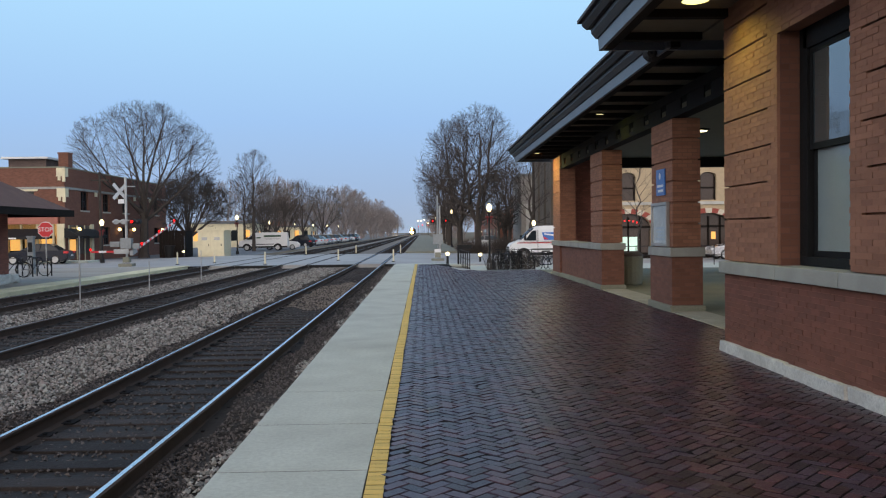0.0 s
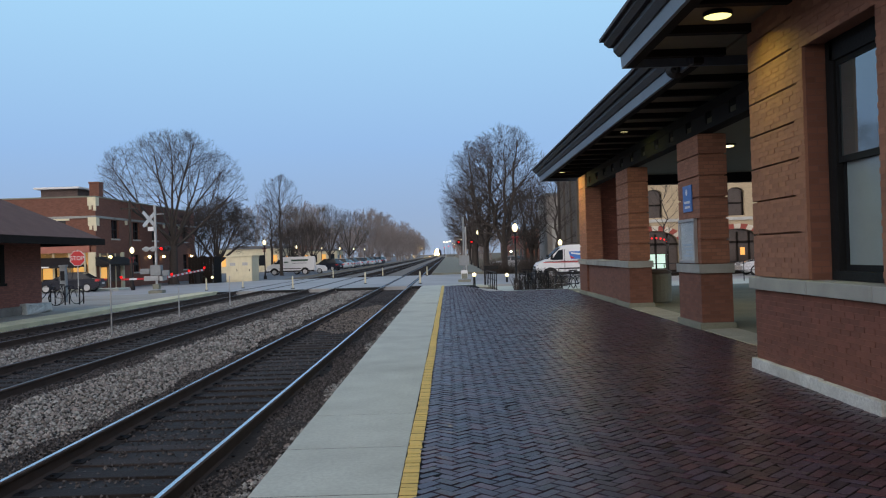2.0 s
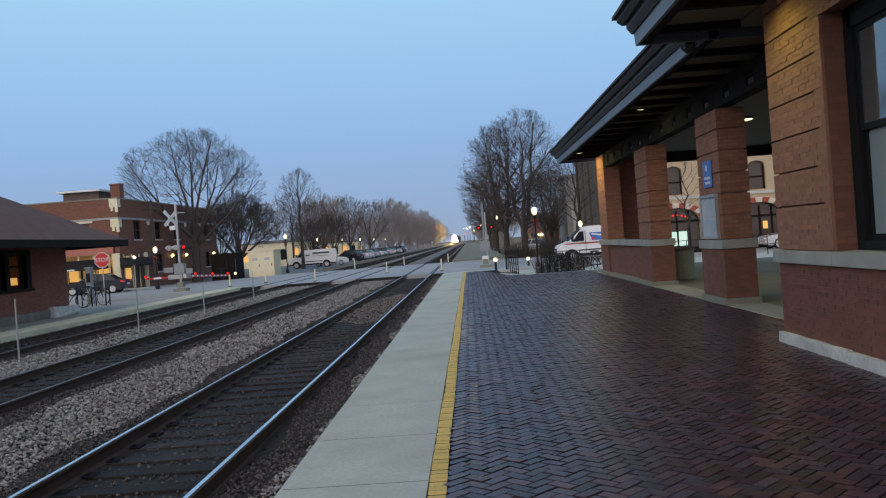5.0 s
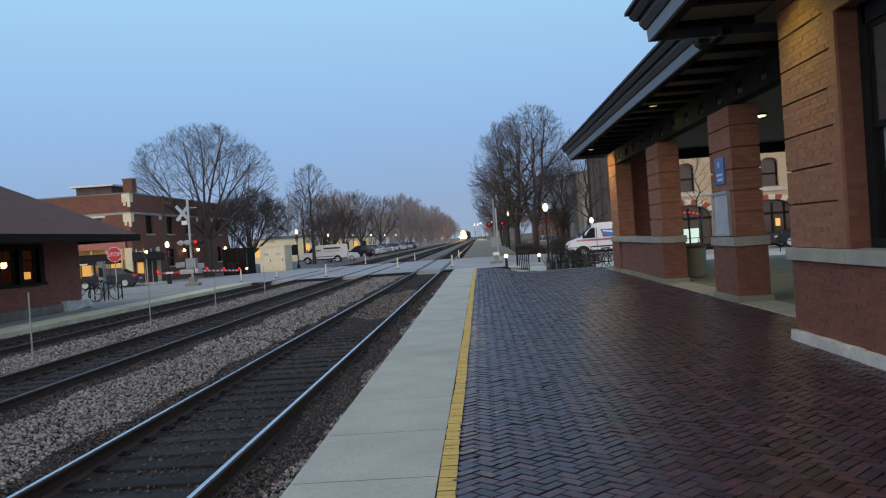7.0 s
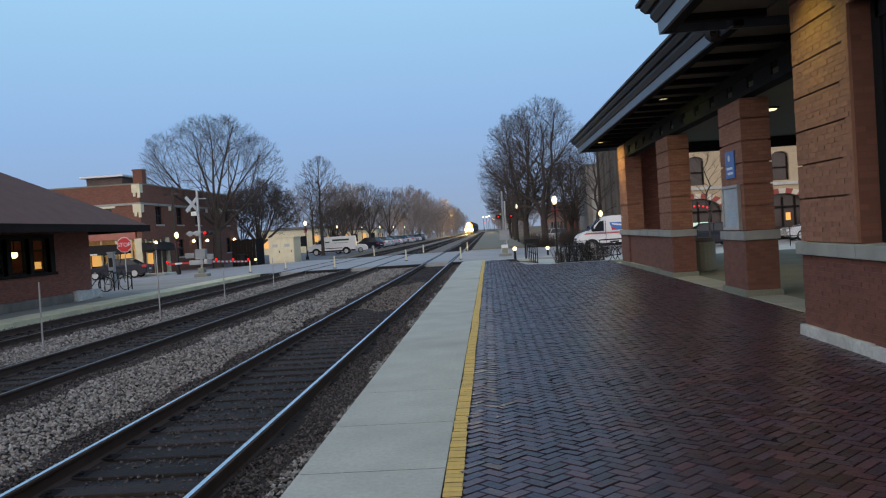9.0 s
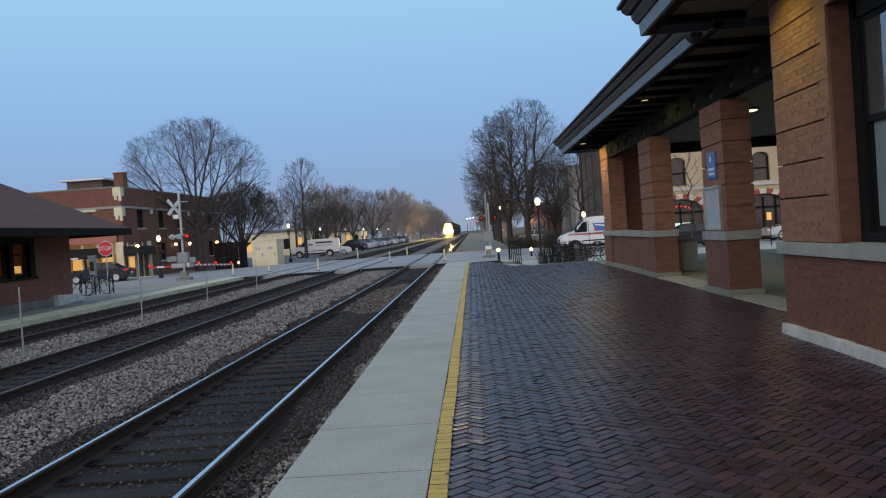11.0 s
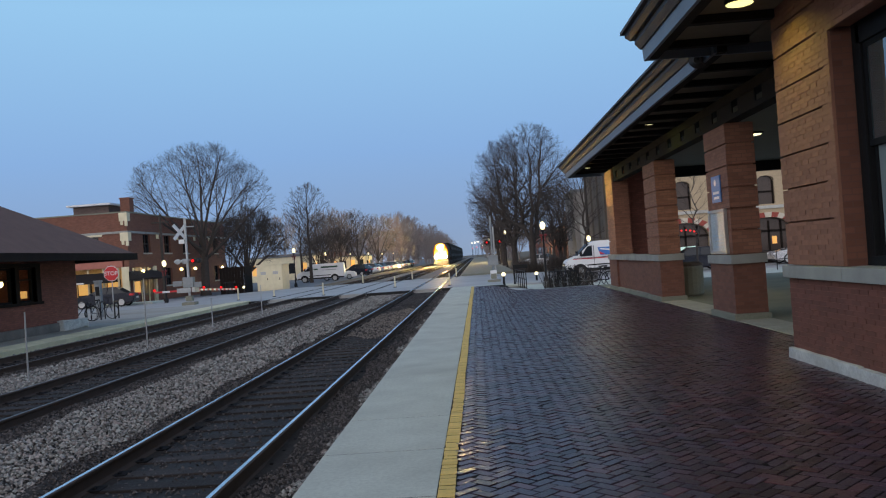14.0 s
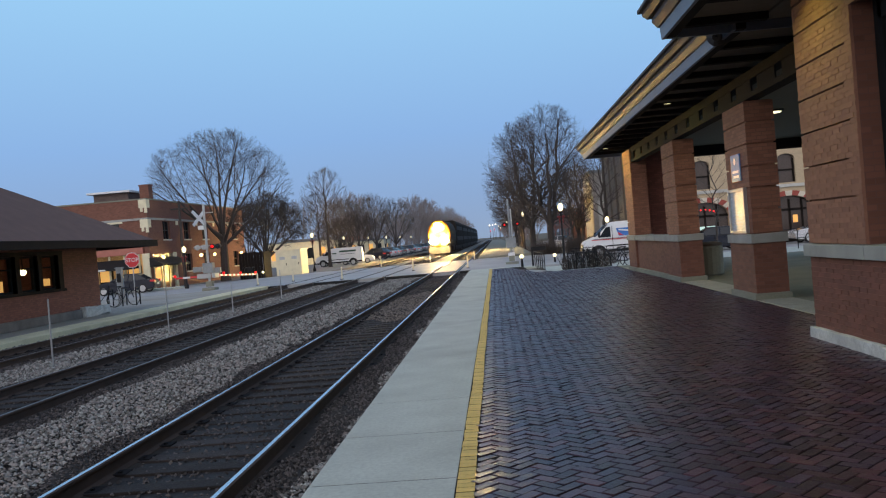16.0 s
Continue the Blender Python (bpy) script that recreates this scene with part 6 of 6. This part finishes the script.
# ---- buff arcade building behind the station ----
def arcade():
    a = thing("arcade_building", (0, 0, 0), "buff brick building with arched windows and red striped arches", "building", kind="structure")
    Y, X0, X1, H = 56.0, 10.2, 44.0, 9.5
    bays = [13.9 + 5.5 * i for i in range(6)]

    def arch(cx, w, z0, zs, n=10):
        return [(cx - w, z0)] + [(cx - w * math.cos(math.pi * i / n), zs + w * 0.55 * math.sin(math.pi * i / n)) for i in range(n + 1)] + [(cx + w, z0)]

    # wall in strips round each bay
    b = bmesh.new()
    last = X0
    for c in bays:
        bx(b, last, c - 1.6, Y, Y + 0.5, LOW, H)
        last = c + 1.6
        bx(b, c - 1.6, c - 0.55, Y, Y + 0.5, 3.3, 6.0), bx(b, c + 0.55, c + 1.6, Y, Y + 0.5, 3.3, 6.0)
        bx(b, c - 0.55, c + 0.55, Y, Y + 0.5, 3.3, 3.6), bx(b, c - 1.6, c + 1.6, Y, Y + 0.5, 6.0, H)
        for pts, zt in ((arch(c, 0.55, 3.6, 5.2)[1:-1], 6.0), (arch(c, 1.6, LOW, 1.85)[1:-1], 3.3)):
            for (xa, za), (xb, zb) in zip(pts, pts[1:]):
                prism([(xa, za), (xb, zb), (xb, zt), (xa, zt)], "y", Y, Y + 0.5, b)
    bx(b, last, X1, Y, Y + 0.5, LOW, H), bx(b, X0 + 0.5, X1, Y + 8, Y + 8.4, LOW, H)
    flank_stone = M("brown_grey_stone", (0.13, 0.11, 0.09), 0.9, var=0.25, scale=0.8, fine=30)
    part("wall", b, brick_yellow_far, a)
    part("side_wall", box(X0, X0 + 0.5, Y + 0.5, Y + 20, LOW, H), flank_stone, a, "brown grey stone flank wall")
    for k in range(5):
        part("pilaster", box(X0 - 0.15, X0, Y + 1.5 + 3.6 * k, Y + 2.1 + 3.6 * k, LOW, H - 0.4), flank_stone, a)
    part("roof", box(X0, X1, Y, Y + 8, H, H + 0.2), asphalt, a)
    part("string_course", box(X0, X1, Y - 0.1, Y, 3.3, 3.5), limestone, a)
    # Dark strips laid on the wall as the shade of rustication grooves.
    for z in (1.6, 2.4, 4.1, 4.75, 5.4, 6.3, 7.0):
        for p, q in zip([X0] + [c + 2.15 for c in bays], [c - 2.15 for c in bays] + [X1]):
            part("groove_shade", box(p, q, Y - 0.012, Y, z, z + 0.035), M_groove, a)
    part("cornice", box(X0 - 0.2, X1, Y - 0.3, Y + 0.3, H - 0.3, H), limestone, a)
    red = M("red_voussoir", (0.32, 0.07, 0.05), 0.8)
    pale = M("pale_voussoir", (0.62, 0.56, 0.45), 0.8)
    for c in bays:
        w = part("window", prism(arch(c, 0.53, 3.62, 5.2), "y", Y + 0.3, Y + 0.34), dull_glass, a)
        f = bmesh.new()
        bx(f, c - 0.55, c - 0.46, Y + 0.2, Y + 0.3, 3.6, 5.2), bx(f, c + 0.46, c + 0.55, Y + 0.2, Y + 0.3, 3.6, 5.2), bx(f, c - 0.46, c + 0.46, Y + 0.2, Y + 0.3, 4.4, 4.5)
        part("frame", f, wood_dark, w)
        n = 13
        for k in range(n):
            t0, t1 = math.pi * k / n, math.pi * (k + 1) / n
            q = [(c - r * math.cos(t), 1.85 + r * 0.55 * math.sin(t) + (0.0 if r < 1.7 else 0.08)) for r, t in ((1.6, t0), (1.6, t1), (2.05, t1), (2.05, t0))]
            part("voussoir", prism(q, "y", Y - 0.06, Y + 0.1), red if k % 2 else pale, a)
        sh = part("shop_front", prism(arch(c, 1.58, LOW + 0.4, 1.85), "y", Y + 0.4, Y + 0.44), dull_glass, a)
        g = bmesh.new()
        for x in (c - 1.0, c + 0.1, c + 0.9):
            bx(g, x - 0.05, x + 0.05, Y + 0.28, Y + 0.4, LOW, 2.5)
        bx(g, c - 1.6, c + 1.6, Y + 0.28, Y + 0.4, 1.75, 1.9), bx(g, c - 1.6, c + 1.6, Y + 0.28, Y + 0.5, LOW, LOW + 0.4)
        part("mullions", g, wood_dark, sh)
        if c == bays[0]:
            part("lit_display", box(c - 0.95, c + 0.85, Y + 0.34, Y + 0.38, 0.2, 1.15), shop_white, sh, "pale lit shop display")
            ring = bmesh.new()
            for k in range(9):
                t = math.pi * (k + 1) / 11
                ball((c - 1.05 * math.cos(t), Y + 0.3, 1.75 + 0.5 * math.sin(t)), 0.06, 6, ring)
            part("neon_sign", ring, neon_red, sh, "curved row of red neon lights")
            continue
        part("lit_sign", box(c + 0.3, c + 0.6, Y + 0.36, Y + 0.39, 0.95, 1.45), shop_glow, sh, "warm lit shop display")


arcade()


def grey_block():
    g = thing("grey_building", (0, 0, 0), "long grey two-storey building with plain pilasters behind the trees", "building", kind="structure")
    part("wall", box(10.5, 40, 88, 96, LOW, 7.4), M("grey_render", (0.3, 0.28, 0.26), 0.85), g)
    part("roof", box(10.3, 40.2, 87.8, 96.2, 7.4, 7.7), asphalt, g)
    for i in range(7):
        x = 11 + 2.1 * i
        part("pilaster", box(x, x + 0.45, 87.8, 88.0, LOW, 4.2), limestone, g)
        w = part("window", box(x + 0.7, x + 1.8, 87.95, 88.02, 0.4, 3.4), dark_glass, g)
        part("frame", box(x + 0.65, x + 1.85, 87.94, 87.99, 1.9, 2.0), white_paint, w)
        part("window", box(x + 0.8, x + 1.6, 87.95, 88.02, 4.8, 6.4), dark_glass, g)
    part("band", box(10.5, 40, 87.85, 88.0, 4.2, 4.5), limestone, g)


grey_block()


def low_shops():
    for k, (x, y, w, h, m) in enumerate(((-30.5, 128, 9.5, 3.6, cream_paint), (-27.5, 172, 9, 3.3, cream_paint), (-40, 190, 18, 4.8, brick_red_far), (-44, 96, 14, 4.4, cream_paint))):
        s = thing("low_building", (x, y, LOW), ("low cream shop building with lit windows", "low cream building beside the parking lot", "low red brick building", "low cream building with lit windows")[k], "building", "far buildings", "structure")
        part("wall", box(-w / 2, w / 2, 0, 10, 0, h), m, s)
        part("roof", box(-w / 2 - 0.2, w / 2 + 0.2, -0.2, 10.2, h, h + 0.25), asphalt, s)
        for i in range(5):
            x0 = -w / 2 + w * (i + 0.2) / 5
            part("window", box(x0, x0 + w * 0.1, -0.04, 0.02, 1.0, 2.6), shop_glow if i % 2 == k % 2 else dark_glass, s)
        for i in range(3):
            part("window", box(w / 2 - 0.02, w / 2 + 0.04, 1.2 + 3 * i, 2.8 + 3 * i, 1.0, 2.4), shop_glow if i == 1 else dark_glass, s)


low_shops()


def east_row():
    for k, (y, h, d, m) in enumerate(((100, 6.5, 26, brick_red_far), (128, 8.0, 30, brick_far), (160, 5.5, 40, brick_red_far), (204, 7.0, 60, brick_dark_far))):
        s = thing("row_building", (15.0 + 1.5 * (k % 2), y, LOW), "brick shop building along the far street", "building", "far buildings", "structure")
        part("wall", box(0, 20, 0, d - 1, 0, h), m, s)
        part("roof", box(-0.2, 20.2, -0.2, d - 0.8, h, h + 0.3), asphalt, s)
        for i in range(5):
            y0 = d * (i + 0.2) / 5
            part("shop_window", box(-0.05, 0.02, y0, y0 + d * 0.12, 0.5, 2.5), dark_glass, s)
            part("window", box(-0.05, 0.02, y0, y0 + d * 0.08, 3.4, 5.0), dark_glass, s)
            part("window", box(2 + 3.4 * i, 3.4 + 3.4 * i, -0.05, 0.02, 3.4, 5.0), dark_glass, s)


east_row()


def far_lights():
    """Street and traffic lights where the railway meets the next crossing."""
    rng = random.Random(2)
    for i in range(10):
        m = lamp_red if i % 3 == 0 else lamp_far
        l = thing("far_street_light", (-4 + 1.4 * i + rng.uniform(-1, 1), 640 + rng.uniform(-60, 60), LOW), "far off street light on a tall pole", "street light", "far street lights")
        h = rng.uniform(6.5, 13)
        part("pole", tube((0, 0, 0), (0, 0, h), 0.12, n=6), black_paint, l)
        part("lens", ball((0, 0, h), 0.45, 8), m, l)


far_lights()


def utility_poles():
    for x, y, h in ((9.4, 70, 8.5), (-25.4, 66.5, 7.0)):
        p = thing("utility_pole", (x, y, LOW), "tall dark wooden utility pole", "utility pole", "utility poles")
        part("pole", tube((0, 0, 0), (0, 0, h), 0.13, 0.1), bark, p)
        part("crossarm", box(-0.7, 0.7, -0.06, 0.06, h - 0.7, h - 0.58), bark, p)


utility_poles()


# ---- the train ----
def locomotive():
    """Origin at rail level under the nose; the train trails along +y."""
    t = thing("train", (TRACKS[1], 300, RAIL), "dark commuter locomotive with blazing headlights, bilevel coaches", "train")
    body = M("locomotive_paint", (0.03, 0.032, 0.034), 0.7, var=0.1, spec=0.15)
    coach = M("dark_coach_paint", (0.028, 0.024, 0.021), 0.85, 0.0, var=0.1, spec=0.1)
    part("body", prism([(-1.2, 1.0), (-1.45, 1.7), (-1.5, 3.0), (-1.25, 3.85), (-0.75, 4.4), (0.75, 4.4), (1.25, 3.85), (1.5, 3.0), (1.45, 1.7), (1.2, 1.0)], "y", 1.5, 17.0), body, t)
    # Bulging amber nose, lit by the lamps, stands in for their glow.
    nb = bmesh.new()
    bmesh.ops.create_uvsphere(nb, u_segments=28, v_segments=18, radius=1.0, matrix=Matrix.Translation((0, 1.0, 2.65)) @ Matrix.Diagonal((1.5, 1.05, 1.85, 1)))
    part("nose", nb, nose_glow_mat, t, "rounded cab nose coloured amber to imitate headlight glow", smooth=True)
    for s in (-1, 1):
        part("windscreen", prism([(0.2, 3.2), (0.55, 3.9), (0.5, 3.94), (0.15, 3.24)], "x", s * 0.6 - 0.3, s * 0.6 + 0.3), dark_glass, t)
        dl = part("ditch_light", ball((s * 0.95, -0.1, 1.75), 0.26, 14), lamp_train, t, "blazing warm ditch light")
        part("stalk", tube((s * 0.95, -0.05, 1.75), (s * 0.85, 0.5, 1.8), 0.06), black_paint, dl)
        part("headlight", ball((s * 0.22, -0.15, 3.75), 0.24, 14), lamp_train, t, "blazing warm headlight")
        part("side_sill", box(s * 1.38 - 0.06, s * 1.38 + 0.06, 2.2, 17, 1.0, 1.3), coach, t)
    part("headlight_bracket", box(-0.3, 0.3, -0.1, 0.7, 3.68, 3.82), black_paint, t)
    part("pilot", prism([(-0.25, 0.15), (-0.1, 1.0), (0.5, 1.0), (0.5, 0.15)], "x", -1.4, 1.4), black_paint, t)
    for y in (3.2, 13.2):
        bg_ = part("bogie", box(-1.25, 1.25, y - 1.7, y + 1.7, 0.35, 0.95, 0.05), black_paint, t)
        for dy in (-1.3, 1.3):
            for s in (-1, 1):
                part("wheel", lathe([(0.5, -0.07), (0.5, 0.07)], 18), steel_dark, bg_).matrix_basis = pose(s * 0.75, y + dy, 0.5, 0, 90, 0)
    for k in range(6):
        y = 18.0 + 26.2 * k
        c = part("coach", prism([(-1.5, 0.9), (-1.55, 2.5), (-1.5, 4.3), (-1.1, 4.75), (1.1, 4.75), (1.5, 4.3), (1.55, 2.5), (1.5, 0.9)], "y", y, y + 25.5), coach, t, "dark bilevel coach")
        for s in (-1, 1):
            for z in (1.7, 3.3):
                part("window_band", box(s * 1.52 - 0.03, s * 1.52 + 0.03, y + 1.5, y + 24, z, z + 0.6), black_paint, c)
        part("running_gear", box(-1.2, 1.2, y + 1, y + 24.5, 0.2, 0.9), black_paint, c)
    return t


loco = locomotive()


# ---- what moves ----
def motions():
    walk(loco, [(t, pose(TRACKS[1], 108 + 29.5 * (T0 - t), RAIL)) for t in (0, 4, 8, 12, 16)])
    g = [(0.0, 12.5), (0.5, 9.5), (1.0, 6.8), (1.5, 4.3), (2.0, 2.3), (2.5, 0.7), (3.0, -0.9), (3.5, -2.1), (4.0, -2.2), (16.0, -2.2)]
    walk(gate_arm, [(t, pose(*GATE, a, 0, 0)) for t, a in g])
    walk(passing, [(t, pose(x * 1.08, 52.0, LOW, 0, 0, 180)) for t, x in ((0, 62), (4, 38), (6.5, 22), (7.3, 16.8), (8.2, 13.4), (9.2, 12.2), (12, 12.2), (16, 12.2))])


motions()
